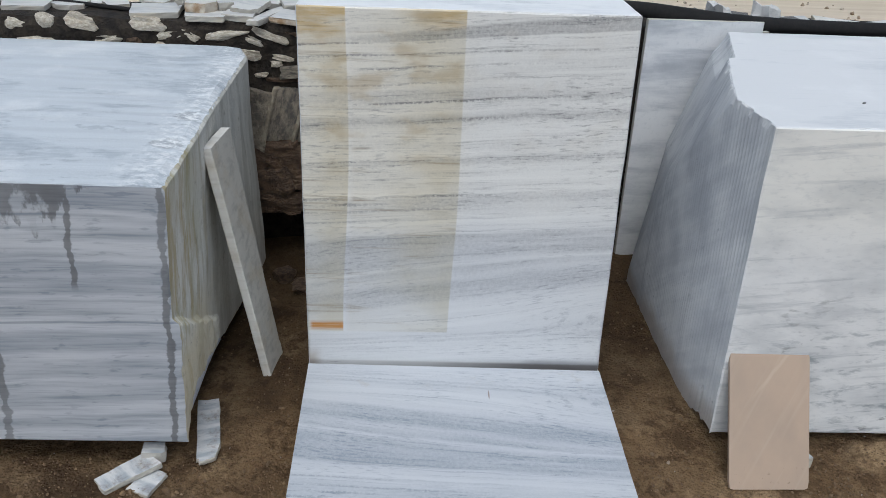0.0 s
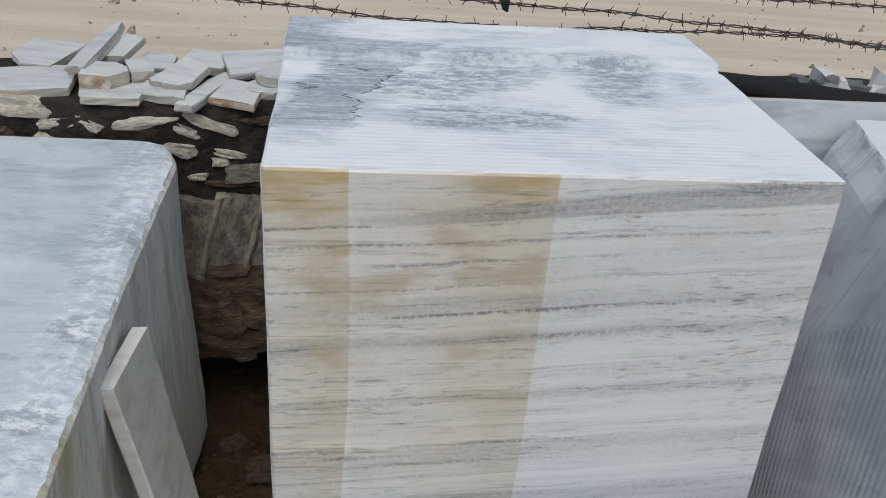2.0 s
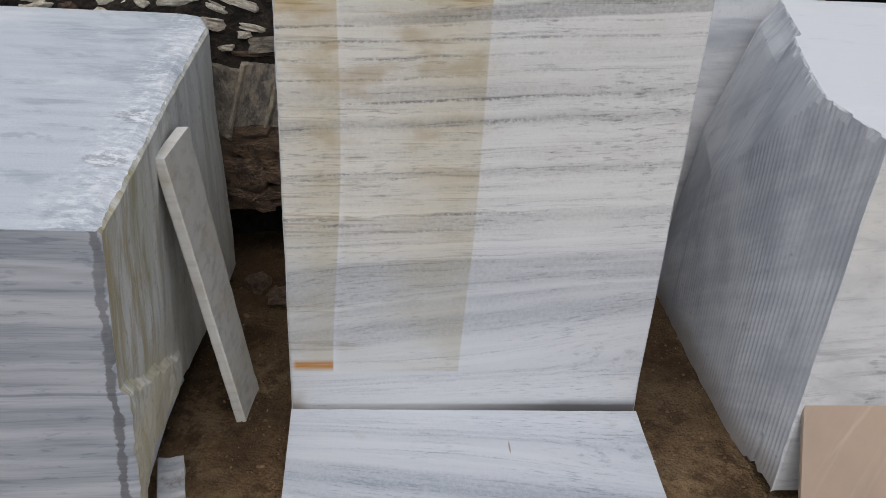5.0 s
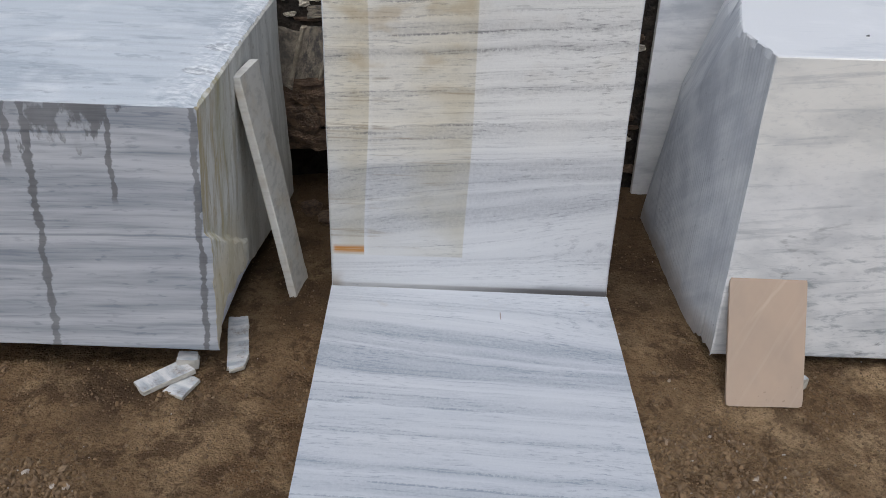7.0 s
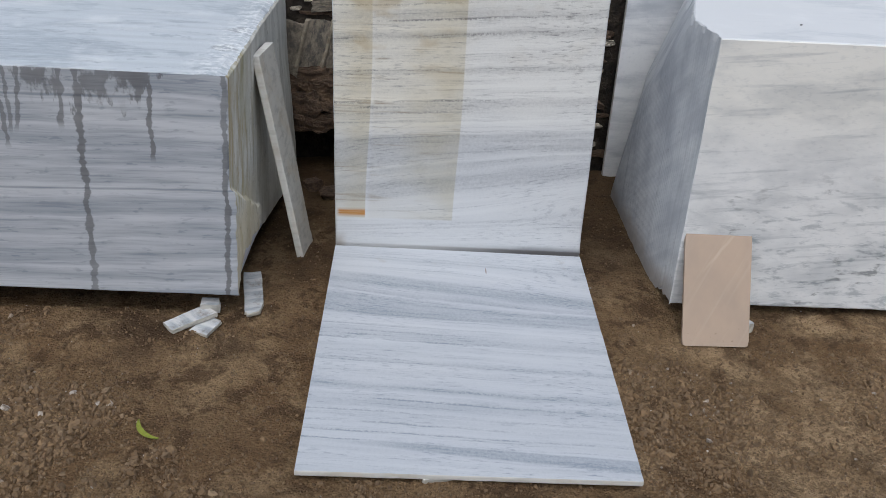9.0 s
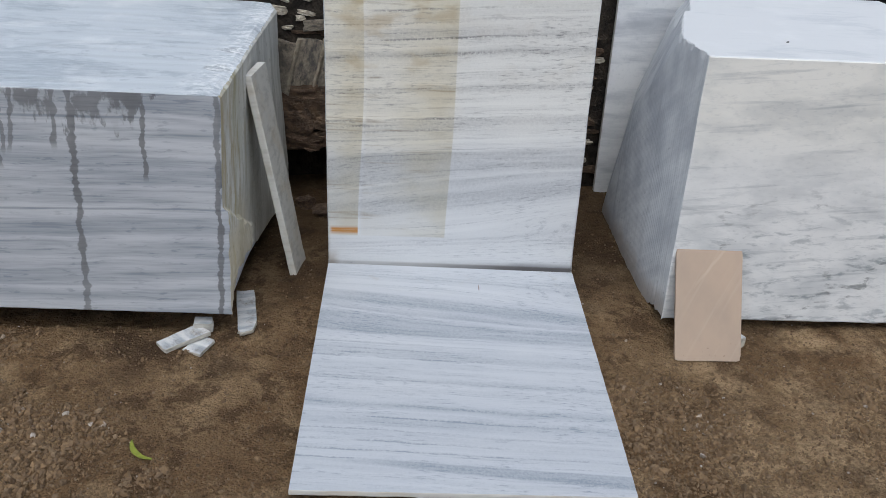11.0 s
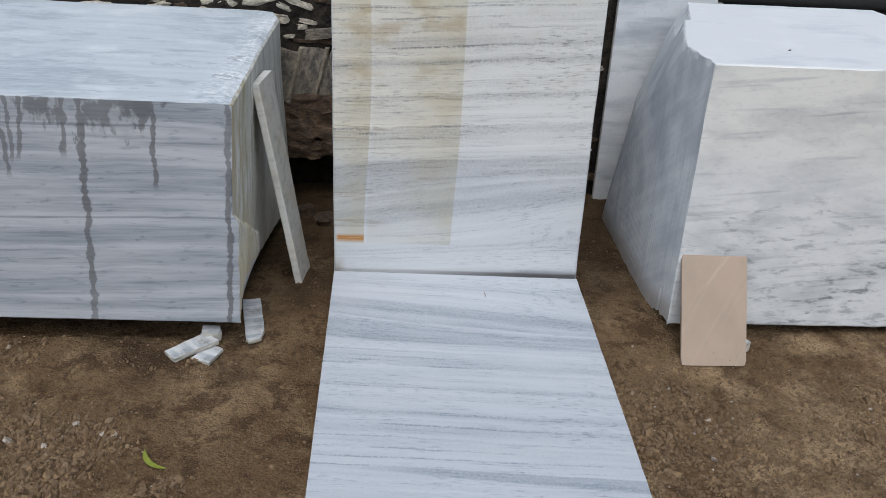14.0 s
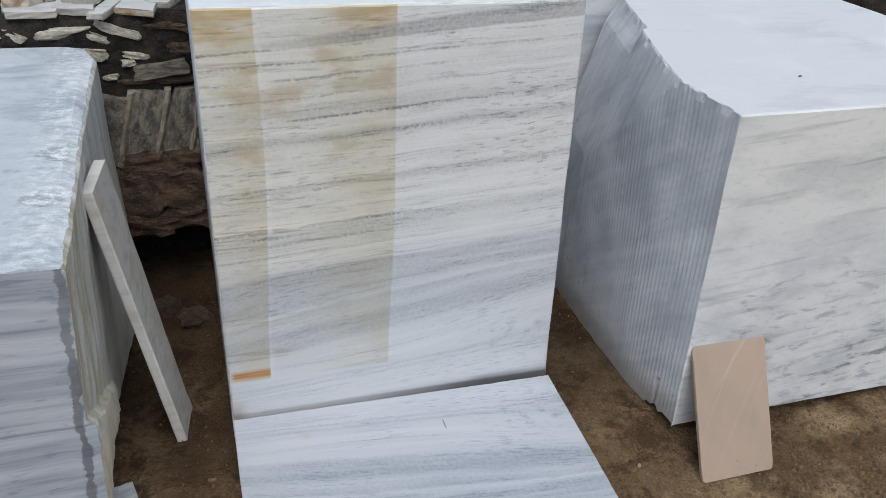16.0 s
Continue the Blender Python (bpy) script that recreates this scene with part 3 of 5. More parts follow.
RUSTY = simple("rusty_wire", (0.05, 0.040, 0.038), (0.11, 0.080, 0.068), 60, 0.75, 0.3, 0.001)
RAG = simple("black_rag", (0.010, 0.010, 0.010), (0.022, 0.020, 0.018), 40, 0.9)
LEAF = simple("yellow_green_leaf", (0.29, 0.32, 0.045), (0.20, 0.24, 0.03), 60, 0.5, 0.2, 0.001)
CLOD = island_mat("clods", [(0.0, (0.17, 0.106, 0.057)), (0.40, (0.28, 0.186, 0.104)), (0.8, (0.10, 0.063, 0.035)), (0.985, (0.30, 0.215, 0.135)), (0.996, (0.50, 0.45, 0.40))])
LANE_GRIT = island_mat("lane_pebbles", [(0.0, (0.52, 0.43, 0.32)), (0.5, (0.42, 0.34, 0.25)), (0.9, (0.62, 0.57, 0.50)), (1.0, (0.75, 0.73, 0.70))])
GRASS = island_mat("grass_blades", [(0.0, (0.07, 0.13, 0.025)), (0.6, (0.14, 0.19, 0.045)), (1.0, (0.26, 0.25, 0.08))])


def tile_mat():
    m = Mat("pink_beige_stone", 0.42)
    x, z, y = m.xyz()
    soft = m.noise(5.0, m.stretch(1.0, 0.7, 1.0), 4, 0.55)
    diag = m.noise(1.0, m.vec(m.mul(m.sub(x, m.mul(z, 0.55)), 34.0), 0.0, m.mul(z, 1.6)), 4, 0.55)
    col = m.mix(m.step(soft, 0.3, 0.7), (0.47, 0.355, 0.27), (0.41, 0.315, 0.245))
    col = m.mix(m.mul(m.step(diag, 0.5, 0.74), 0.22), col, (0.54, 0.44, 0.36))
    d = m.math("ABSOLUTE", m.sub(m.add(m.sub(x, m.mul(z, 0.75)), m.mul(soft, 0.05)), -0.14))
    col = m.mix(m.mul(m.sub(1.0, m.step(d, 0.002, 0.012)), m.mul(m.step(z, 0.30, 0.42), 0.24)), col, (0.66, 0.56, 0.46))
    col = m.mix(m.mul(m.step(m.noise(55, detail=4), 0.62, 0.75), m.step(z, 0.12, 0.02)), col, (0.25, 0.18, 0.13))
    return m.colour(col).bump(m.noise(70, detail=4), 0.08, 0.002).mat


TILE = tile_mat()


# ---- mesh helpers ----
def mesh_of(name, verts, faces, mats, idx=None, smooth=False):
    me = bpy.data.meshes.new(name)
    me.from_pydata(verts, [], faces)
    for mt in mats:
        me.materials.append(mt)
    if idx:
        me.polygons.foreach_set("material_index", idx)
    if smooth:
        me.polygons.foreach_set("use_smooth", [True] * len(me.polygons))
    me.update()
    return me


def lattice(name, us, vs, ws, place, slots, mats):
    """A closed body over the unit cube, cut at us, vs and ws; place() lays each point of its skin into the world."""
    known, verts, faces, idx = {}, [], [], []

    def vert(u, v, w):
        k = (u, v, w)
        if k not in known:
            known[k] = len(verts)
            verts.append(place(u, v, w))
        return known[k]

    def sheet(side, a, b, put, flip):
        for i in range(len(a) - 1):
            for j in range(len(b) - 1):
                q = [vert(*put(a[i], b[j])), vert(*put(a[i + 1], b[j])), vert(*put(a[i + 1], b[j + 1])), vert(*put(a[i], b[j + 1]))]
                faces.append(q[::-1] if flip else q)
                idx.append(slots.get(side, 0))
    sheet("front", us, ws, lambda a, b: (a, 0.0, b), False)
    sheet("back", us, ws, lambda a, b: (a, 1.0, b), True)
    sheet("left", vs, ws, lambda a, b: (0.0, a, b), True)
    sheet("right", vs, ws, lambda a, b: (1.0, a, b), False)
    sheet("bottom", us, vs, lambda a, b: (a, b, 0.0), True)
    sheet("top", us, vs, lambda a, b: (a, b, 1.0), False)
    return mesh_of(name, verts, faces, mats, idx)


def steps(n, edge=0.01):
    """n even cuts of 0 to 1 with a narrow one at each end."""
    return [0.0, edge] + [edge + (1 - 2 * edge) * i / n for i in range(1, n)] + [1 - edge, 1.0]


def lerp(a, b, t):
    return a + (b - a) * t


def rag(x, y, z, f, seed=0.0):
    return noise.noise((x * f + seed, y * f - seed, z * f + 2 * seed))


def smooth(a, b, t):
    t = min(1.0, max(0.0, (t - a) / (b - a)))
    return t * t * (3 - 2 * t)


# ---- ground ----
def ground_height(x, y):
    if y < 4.32:
        h = 0.05 * smooth(2.1, 2.75, y) * smooth(-0.95, -0.75, x) + 0.035 * smooth(2.0, 2.25, y) * smooth(2.5, 2.38, y) * smooth(-0.75, -0.95, x) - 0.025 * smooth(0.9, 1.6, x) * (1 - smooth(2.1, 2.6, y))
        near = 1.0 if -4 < x < 4 and -3 < y < 5 else 0.3
        h += near * (0.012 * noise.noise((x * 2.1, y * 2.1, 0.3)) + 0.008 * noise.noise((x * 6, y * 6, 4.0)) + 0.007 * noise.noise((x * 14, y * 14, 9.0)) + 0.010 * noise.noise((x * 29, y * 29, 1.0)) * max(0.0, 0.25 + noise.noise((x * 1.5, y * 1.5, 5.0))))
        return h
    lane = 1.285 - 0.10 * min(max(y - 4.3, 0.0), 5.0)
    return lane + 0.012 * noise.noise((x * 1.3, y * 1.3, 7.0)) + 0.005 * noise.noise((x * 7, y * 7, 2.0))


def ground():
    xs = [-300, -120, -50, -20, -9, -5, -3.5] + [-2.6 + 0.017 * i for i in range(319)] + [3.4, 4.5, 6.5, 9, 14, 20, 50, 120, 300]
    ys = [-300, -120, -50, -20, -9, -4, -2, -0.5, 0.3] + [0.7 + 0.017 * i for i in range(204)] + [4.22, 4.315, 4.325] + [4.36 + 0.1 * i for i in range(29)] + [7.6, 8.3, 9.3, 10.5, 13, 20, 50, 120, 300]
    verts = [(x, y, ground_height(x, y)) for y in ys for x in xs]
    n = len(xs)
    faces = [(j * n + i, j * n + i + 1, (j + 1) * n + i + 1, (j + 1) * n + i) for j in range(len(ys) - 1) for i in range(n - 1)]
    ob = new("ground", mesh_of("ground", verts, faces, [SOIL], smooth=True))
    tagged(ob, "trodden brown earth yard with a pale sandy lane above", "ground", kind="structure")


ground()


# ---- tall banded block ----
def tall_block():
    rows = 52
    vs = [0.0, 0.006] + [0.006 + 0.988 * (i + f) / rows for i in range(rows) for f in (0.35, 0.5, 0.85, 1.0)][:-1] + [0.994, 1.0]
    us = steps(46, 0.006)
    ws = steps(30, 0.006)

    def place(u, v, w):
        x = lerp(lerp(-0.374, 0.850, u), lerp(-0.378, 0.838, u), w)
        y = lerp(lerp(2.872, 2.927, w), 3.90, v)
        z = lerp(0.03, 1.596, w)
        if w > 0.99:
            back = smooth(0.695, 0.705, v + 0.008 * rag(x, 1, 1, 5) - 0.02 * (u - 0.5))
            z = lerp(1.596 - (1 - w) * 1.5, 1.612, v) + 0.028 * back * w
            k = (v - 0.006) / 0.988 * rows % 1.0
            if w == 1.0 and 0.01 < v < 0.99:
                z -= 0.0021 * (0.5 + 0.5 * math.cos((k - 0.42) * 2 * math.pi)) * (0.2 + 1.3 * abs(rag(x, y, 0, 2.2, 3)))
            if u > 0.99 and v > 0.7:
                x -= 0.012
        edges = (u < 0.001 or u > 0.999) + (v < 0.001 or v > 0.999) + (w < 0.001 or w > 0.999)
        if edges >= 2:
            c = 0.0045 + 0.006 * max(0.0, rag(x, y, z, 17, 5))
            x += c * (0.6 if u < 0.5 else -0.6) * (u < 0.001 or u > 0.999)
            y += c * 0.6 * (v < 0.001) - c * (v > 0.999)
            z -= c * 0.7 * (w > 0.999)
        if u < 0.001 or u > 0.999:
            x += 0.004 * rag(x, y, z, 5, 8)
        if v > 0.999:
            y += 0.02 * rag(x, y, z, 3, 8)
        return (x, y, z)
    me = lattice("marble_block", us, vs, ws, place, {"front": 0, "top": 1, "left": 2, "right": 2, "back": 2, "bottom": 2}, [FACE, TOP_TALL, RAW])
    tagged(new("marble_block", me), "tall sawn marble block, cream and grey banded, with ochre-stained strips", "marble block", "quarried marble blocks")


def low_block():
    us, vs, ws = steps(60, 0.004), steps(170, 0.004), steps(90, 0.006)

    def place(u, v, w):
        s = 1 - u
        y = lerp(2.36, 3.99, v)
        x = lerp(lerp(-0.772 + 0.08 * smooth(0.3, 0.9, v), -0.728, w), -2.75, s)
        bottom = lerp(0.149, 0.17, s)
        if u > 0.999:
            # the foot of the broken side has fallen away
            bottom += (0.10 + 0.05 * rag(0, y, 0, 8, 4) + 0.02 * rag(0, y, 0, 31, 4)) * smooth(2.38, 2.50, y) * (1 - smooth(2.80, 3.12, y))
        z = lerp(bottom, lerp(1.143, 1.195, v) + 0.015 * s, w)
        # rounded back corner
        r = 0.17
        cx = x + 0.728
        if v > 0.0 and cx > -r and y > 3.99 - r:
            fx, fy = (cx + r) / r, (y - 3.99 + r) / r
            d = max(math.hypot(fx, fy), 1.0) ** 0.9
            x -= (fx - fx / d) * r
            y -= (fy - fy / d) * r
        if u > 0.999:
            line = 0.60 - 0.58 * (y - 2.45)
            shelf = (1 - smooth(line - 0.010, line + 0.010, z + 0.022 * rag(0, y, z, 8) + 0.004 * rag(0, y, z, 27))) * (1 - smooth(2.93, 3.0, y + 0.04 * rag(0, y, z, 9)))
            x += (0.022 + 0.006 * rag(0, y, z, 7, 7) + 0.005 * rag(0, y, z, 34, 7)) * shelf + 0.007 * rag(x, y, z, 4, 1) + 0.003 * rag(x, y, z * 0.4, 15, 2) + 0.0015 * rag(x, y, z, 48, 2)
            if w > 0.99:
                x += -0.010 + 0.009 * rag(0, y, 0, 9, 6) + 0.004 * rag(0, y, 0, 38, 6) 
                z -= 0.012 * max(0.0, rag(0, y, 0, 29, 9))
        elif w > 0.999 and u > 0.9:
            z += 0.012 * rag(x, y, 0, 16, 3) * smooth(0.94, 1.0, u) - 0.014 * smooth(0.975, 1.0, u)
        if w > 0.999 and x > -1.0:
            for cy, cx in ((3.0, -0.79), (2.72, -0.80)):
                z -= 0.014 * max(0.0, 1 - math.hypot((x - cx) / 0.07, (y - cy) / 0.07)) * (0.6 + 0.8 * rag(x, y, 0, 30, 5))
        if w > 0.999:
            z += 0.0035 * rag(x * 0.4, y * 5, 0, 4, 2) + 0.005 * rag(x, y, 0, 3, 2)
        edges = (u > 0.999) + (v < 0.001 or v > 0.999) + (w < 0.001 or w > 0.999)
        if edges >= 2:
            c = 0.004 + 0.009 * max(0.0, rag(x, y, z, 14, 5))
            y += c * (v < 0.001) - c * (v > 0.999)
            z -= c * (w > 0.999)
        return (x, y, z)
    me = lattice("marble_block", us, vs, ws, place, {"front": 0, "top": 1, "right": 2, "left": 3, "back": 3, "bottom": 3}, [DRIP, TOP_LOW, SIDE, RAW])
    tagged(new("marble_block", me), "low grey-banded marble block with wet drips and broken ochre side", "marble block", "quarried marble blocks")


def wide_block():
    rows = 62
    vs = [0.0, 0.006] + [0.006 + 0.988 * (i + f) / rows for i in range(rows) for f in (0.4, 0.55, 0.9, 1.0)][:-1] + [0.994, 1.0]
    us, ws = steps(60, 0.004), steps(50, 0.006)

    def place(u, v, w):
        y = lerp(lerp(2.515, 2.553, w), lerp(3.86, 4.08, w), v)
        z = lerp(0.085, 1.322, w)
        left = lerp(1.222, 1.226, w) - 0.02 * smooth(0, 0.3, v)
        # corner split away at the back, rising from the foot to the top
        start = float(np.interp(z, (0.085, 0.40, 0.78, 1.322), (3.84, 3.68, 3.50, 2.905)))
        cut = 1.215 + 0.305 * (y - start) + 0.006 * rag(1, y, z, 3, 2)
        cut += 0.03 * smooth(3.50, 3.53, y) * smooth(1.20, 1.3, z)
        k = (v - 0.006) / 0.988 * rows % 1.0
        groove = 0.0
        if u < 0.001 and 0.01 < v < 0.99 and 0.01 < w < 0.99:
            groove = 0.0019 * (0.5 + 0.5 * math.cos((k - 0.47) * 2 * math.pi)) * (0.6 + 0.5 * rag(0, y, z, 4))
        if u < 0.001 and abs(y - 2.655 + 0.02 * z) < 0.007 and z < 0.20:
            groove += 0.03
        face = left + groove + 0.004 * rag(1, y, z, 4, 7)
        x0 = max(face, cut)
        if u < 0.001 and w > 0.99:
            x0 += 0.016 * max(0.0, rag(0, y, 0, 15, 3)) + 0.014 * max(0.0, rag(0, y, 0, 42, 3))
        if u < 0.001 and w < 0.001:
            z += 0.05 * max(0.0, rag(0, y, 0, 12, 6)) + 0.02 * rag(0, y, 0, 40, 1) - 0.065 * smooth(2.6, 2.85, y)
        x = lerp(x0, 2.72, u)
        if w > 0.999:
            z += 0.003 * rag(x, y, 0, 4, 2)
        if v < 0.001 and w < 0.001:
            z += 0.006 * rag(x, 0, 0, 14, 2)
        edges = (u < 0.001 or u > 0.999) + (v < 0.001 or v > 0.999) + (w < 0.001 or w > 0.999)
        if edges >= 2:
            c = 0.004 + 0.007 * max(0.0, rag(x, y, z, 16, 5))
            y += c * (v < 0.001) - c * (v > 0.999)
            z -= c * 0.8 * (w > 0.999)
        return (x, y, z)
    me = lattice("marble_block", us, vs, ws, place, {"front": 0, "top": 1, "left": 2, "right": 3, "back": 3, "bottom": 3}, [CLOUD, TOP_WIDE, RIB, RAW])
    tagged(new("marble_block", me), "wide white marble block with ribbed blue-grey side and split corner", "marble block", "quarried marble blocks")


tall_block()
low_block()
wide_block()


# ---- slabs and tile ----
def plate(w, d, t, mats, chip=0.004, seed=1.0, r=0.0, n=24):
    """A plate from (0, 0) to (w, d), its top at z = 0; slots: top, edge."""
    us, vs, ws = steps(n, 0.004), steps(n, 0.004), [0.0, 0.18, 0.82, 1.0]

    def place(u, v, k):
        x, y, z = w * u, d * v, -t * (1 - k)
        if r:
            cx, cy = min(max(x, r), w - r), min(max(y, r), d - r)
            dx, dy = x - cx, y - cy
            q = max(abs(dx), abs(dy))
            if dx and dy:
                f = q / math.hypot(dx, dy)
                x, y = cx + dx * f, cy + dy * f
        if u in (0.0, 1.0) or v in (0.0, 1.0):
            c = chip * (0.4 + max(0.0, rag(x, y, z, 30, seed))) * (1.0 if k in (0.0, 1.0) else 0.25)
            x += c if u == 0.0 else -c if u == 1.0 else 0
            y += c if v == 0.0 else -c if v == 1.0 else 0
        return (x, y, z)
    return lattice("plate", us, vs, ws, place, {"top": 0, "bottom": 0, "front": 1, "back": 1, "left": 1, "right": 1}, mats)


def lying_slab():
    """Laid out in world place so that its layers mirror the block's."""
    us, vs, ws = steps(30, 0.003), steps(36, 0.003), [0.0, 0.2, 0.8, 1.0]

    def place(u, v, k):
        x = lerp(lerp(-0.376, 0.843, u), lerp(-0.374, 0.849, u), v)
        y = lerp(1.396 - 0.016 * u, 2.862 - 0.010 * u, v)
        z = lerp(0.046, lerp(0.153, 0.138, u), v) - 0.022 * (1 - k)
        if u in (0.0, 1.0) or v in (0.0, 1.0):
            c = 0.0035 * (0.3 + max(0.0, rag(x, y, z, 25, 2))) * (1.0 if k in (0.0, 1.0) else 0.2)
            x += c if u == 0.0 else -c if u == 1.0 else 0
            y += c if v == 0.0 else -c if v == 1.0 else 0
            if u > 0.999 and v < 0.001:
                x, y = x - 0.012, y + 0.010
        return (x, y, z)
    me = lattice("marble_slab", us, vs, ws, place, {"top": 0, "bottom": 1, "front": 1, "back": 1, "left": 1, "right": 1}, [SLAB, EDGE])
    tagged(new("marble_slab", me), "large grey-banded white marble slab lying before the tall block, mirroring its bands", "marble slab")


lying_slab()


def standing_slab():
    ob = new("marble_slab", plate(0.60, 1.33, 0.035, [STANDING, EDGE], 0.005, 4.0))
    ob.matrix_basis = Matrix.Translation((1.212, 4.11, 0.03)) @ pose(0, 0, 0, 89, 0, 1.5)
    tagged(ob, "grey-veined marble slab standing upright against the stone wall", "marble slab")


standing_slab()


def leaning_slab():
    """Narrow offcut leaning sideways against the low block."""
    us, vs, ws = [0.0, 0.15, 0.85, 1.0], steps(12, 0.02), steps(26, 0.01)

    def place(u, v, w):
        y = lerp(lerp(2.905, 3.085, v), lerp(2.900, 3.122, v), w)
        x = lerp(-0.552 + 0.022 * v, -0.722 + 0.028 * v, w) + 0.034 * (u - 0.5)
        z = lerp(0.03, 1.070, w)
        if w > 0.97:
            z += 0.010 * v + 0.003 * rag(0, y, 0, 30)
        if w < 0.05:
            z += 0.02 * v
        if v in (0.0, 1.0) or w in (0.0, 1.0):
            c = 0.003 * rag(x, y, z, 22, 3)
            y += c + (0.003 if u in (0.0, 1.0) and v == 0 else 0)
            x += 0.3 * c
        return (x, y, z)
    me = lattice("marble_offcut", us, vs, ws, place, {"front": 1, "top": 1, "back": 1}, [LEANER, EDGE])
    tagged(new("marble_offcut", me), "narrow dull cream marble offcut leaning against the low block", "stone slab")


leaning_slab()


def leaning_tile():
    ob = new("stone_tile", plate(0.307, 0.52, 0.016, [TILE, TILE], 0.002, 6.0, 0.016, 18))
    ob.matrix_basis = Matrix.Translation((1.236, 2.292, 0.0)) @ pose(0, 0, 0, 62.5, 0, 0.3)
    tagged(ob, "pink-beige polished stone tile leaning against the wide white block", "stone tile")


leaning_tile()


# ---- retaining wall ----
def wall_face(x):
    return 4.045 + 0.085 * (min(max(x, -0.9), 1.3) + 0.65)


def wall():
    along = [-60, -25, -10, -6, -4, -3.2] + [-2.6 + 0.06 * i for i in range(98)] + [3.6, 4.2, 6, 10, 25, 60]
    us, vs, ws = [(a + 60) / 120 for a in along], [0.0, 0.5, 1.0], [i / 34 for i in range(35)]

    def place(u, v, w):
        x, z = lerp(-60.0, 60.0, u), lerp(-0.1, 1.30, w)
        y = wall_face(x) + 0.42 * v
        if v == 0.0:
            y += 0.025 * rag(x, 0, z, 6, 2) + 0.012 * rag(x, 0, z, 19, 2)
            # the foot is washed out beneath the lowest stones
            y += 0.22 * smooth(0.36, 0.27, z + 0.05 * rag(x, 0, 0, 5, 4)) * smooth(-1.6, -1.3, x) * smooth(1.1, 0.9, x)
        if w == 1.0:
            z += 0.015 * rag(x, y, 0, 5, 3)
            y += 0.02 * (v == 0.0)
        return (x, y, z)
    ob = new("wall_back", lattice("wall_back", us, vs, ws, place, {}, [MORTAR]))
    return tagged(ob, "rubble stone retaining wall with dark earthy joints", "stone wall", kind="structure")


def stone_mesh(seed, mat, sharp=0.5, cuts=3, rough=0.19):
    """A rough stone within a unit box."""
    bm = bmesh.new()
    bmesh.ops.create_cube(bm, size=1.0)
    bmesh.ops.subdivide_edges(bm, edges=bm.edges[:], cuts=cuts, use_grid_fill=True)
    rnd = random.Random(seed)
    skew = [rnd.uniform(-0.3, 0.3) for _ in range(4)]
    for v in bm.verts:
        p = v.co.copy()
        q = p.normalized() * 0.6
        p = p.lerp(q, sharp)
        p.x += skew[0] * p.z + skew[1] * p.z * p.x
        p.z += skew[2] * p.x * 0.6 + skew[3] * p.x * p.z
        n = noise.noise_vector((p.x * 2.3 + seed * 9.1, p.y * 2.3, p.z * 2.3))
        k = noise.noise_vector((p.x * 6.5 + seed * 3.3, p.y * 6.5, p.z * 6.5))
        v.co = p + rough * n + rough * 0.45 * k
    bmesh.ops.triangulate(bm, faces=bm.faces[:])
    me = bpy.data.meshes.new("stone")
    bm.to_mesh(me)
    bm.free()
    me.materials.append(mat)
    return me


wall_ob = wall()
PALE = [stone_mesh(i, ROCK, 0.42, 3, 0.21) for i in range(9)]
BROWN = [stone_mesh(40 + i, ROCK_BROWN, 0.3, 3, 0.24) for i in range(5)]
GREY = [stone_mesh(60 + i, ROCK_GREY, 0.04, 4, 0.07) for i in range(4)]


def lay_stone(me, x, z, w, h, deep=0.10, out=0.0, turn=0.0):
    ob = new("stone", me)
    ob.parent = wall_ob
    ob.matrix_basis = Matrix.Translation((x, wall_face(x) + 0.02 - out, z)) @ pose(0, 0, 0, 0, turn, 0) @ Matrix.Diagonal((w, deep, h, 1))


def courses(x0, x1, z0, z1, rnd, pale=0.75, size=1.0):
    z = z0
    while z < z1:
        h = rnd.uniform(0.030, 0.062) * size
        x = x0 + rnd.uniform(0, 0.08)
        while x < x1:
            w = rnd.uniform(0.06, 0.19) * size
            if rnd.random() < 0.75:
                pool = PALE if rnd.random() < pale else BROWN
                lay_stone(rnd.choice(pool), x + w / 2, z + h / 2 + rnd.uniform(-0.014, 0.014), w * rnd.uniform(0.8, 1.0), h * rnd.uniform(0.7, 1.0), 0.07, rnd.uniform(-0.01, 0.012), rnd.uniform(-12, 12))
            x += w + rnd.uniform(0.015, 0.06)
        z += h + rnd.uniform(0.014, 0.03)


rnd = random.Random(5)
courses(-2.3, -1.2, 1.10, 1.25, rnd, 0.85)
courses(0.80, 1.10, 0.15, 1.27, rnd, 0.6)
# thin stones set in dark mortar near the gap: along, height, width, thickness, turn
for k, (x, z, w, h, turn) in enumerate((
        (-1.12, 1.232, 0.11, 0.036, -6), (-1.025, 1.230, 0.085, 0.034, 26), (-0.87, 1.236, 0.18, 0.040, -4), (-0.65, 1.238, 0.17, 0.036, 19), (-0.725, 1.210, 0.08, 0.030, 22),
        (-0.76, 1.145, 0.11, 0.044, 10), (-0.59, 1.130, 0.095, 0.026, 14), (-0.625, 1.100, 0.055, 0.030, -4), (-1.135, 1.172, 0.05, 0.026, 12), (-1.09, 1.170, 0.04, 0.016, -20), (-0.70, 1.045, 0.06, 0.022, -8))):
    lay_stone(PALE[k % 9], x, z, w, h, 0.06, 0.0, turn)
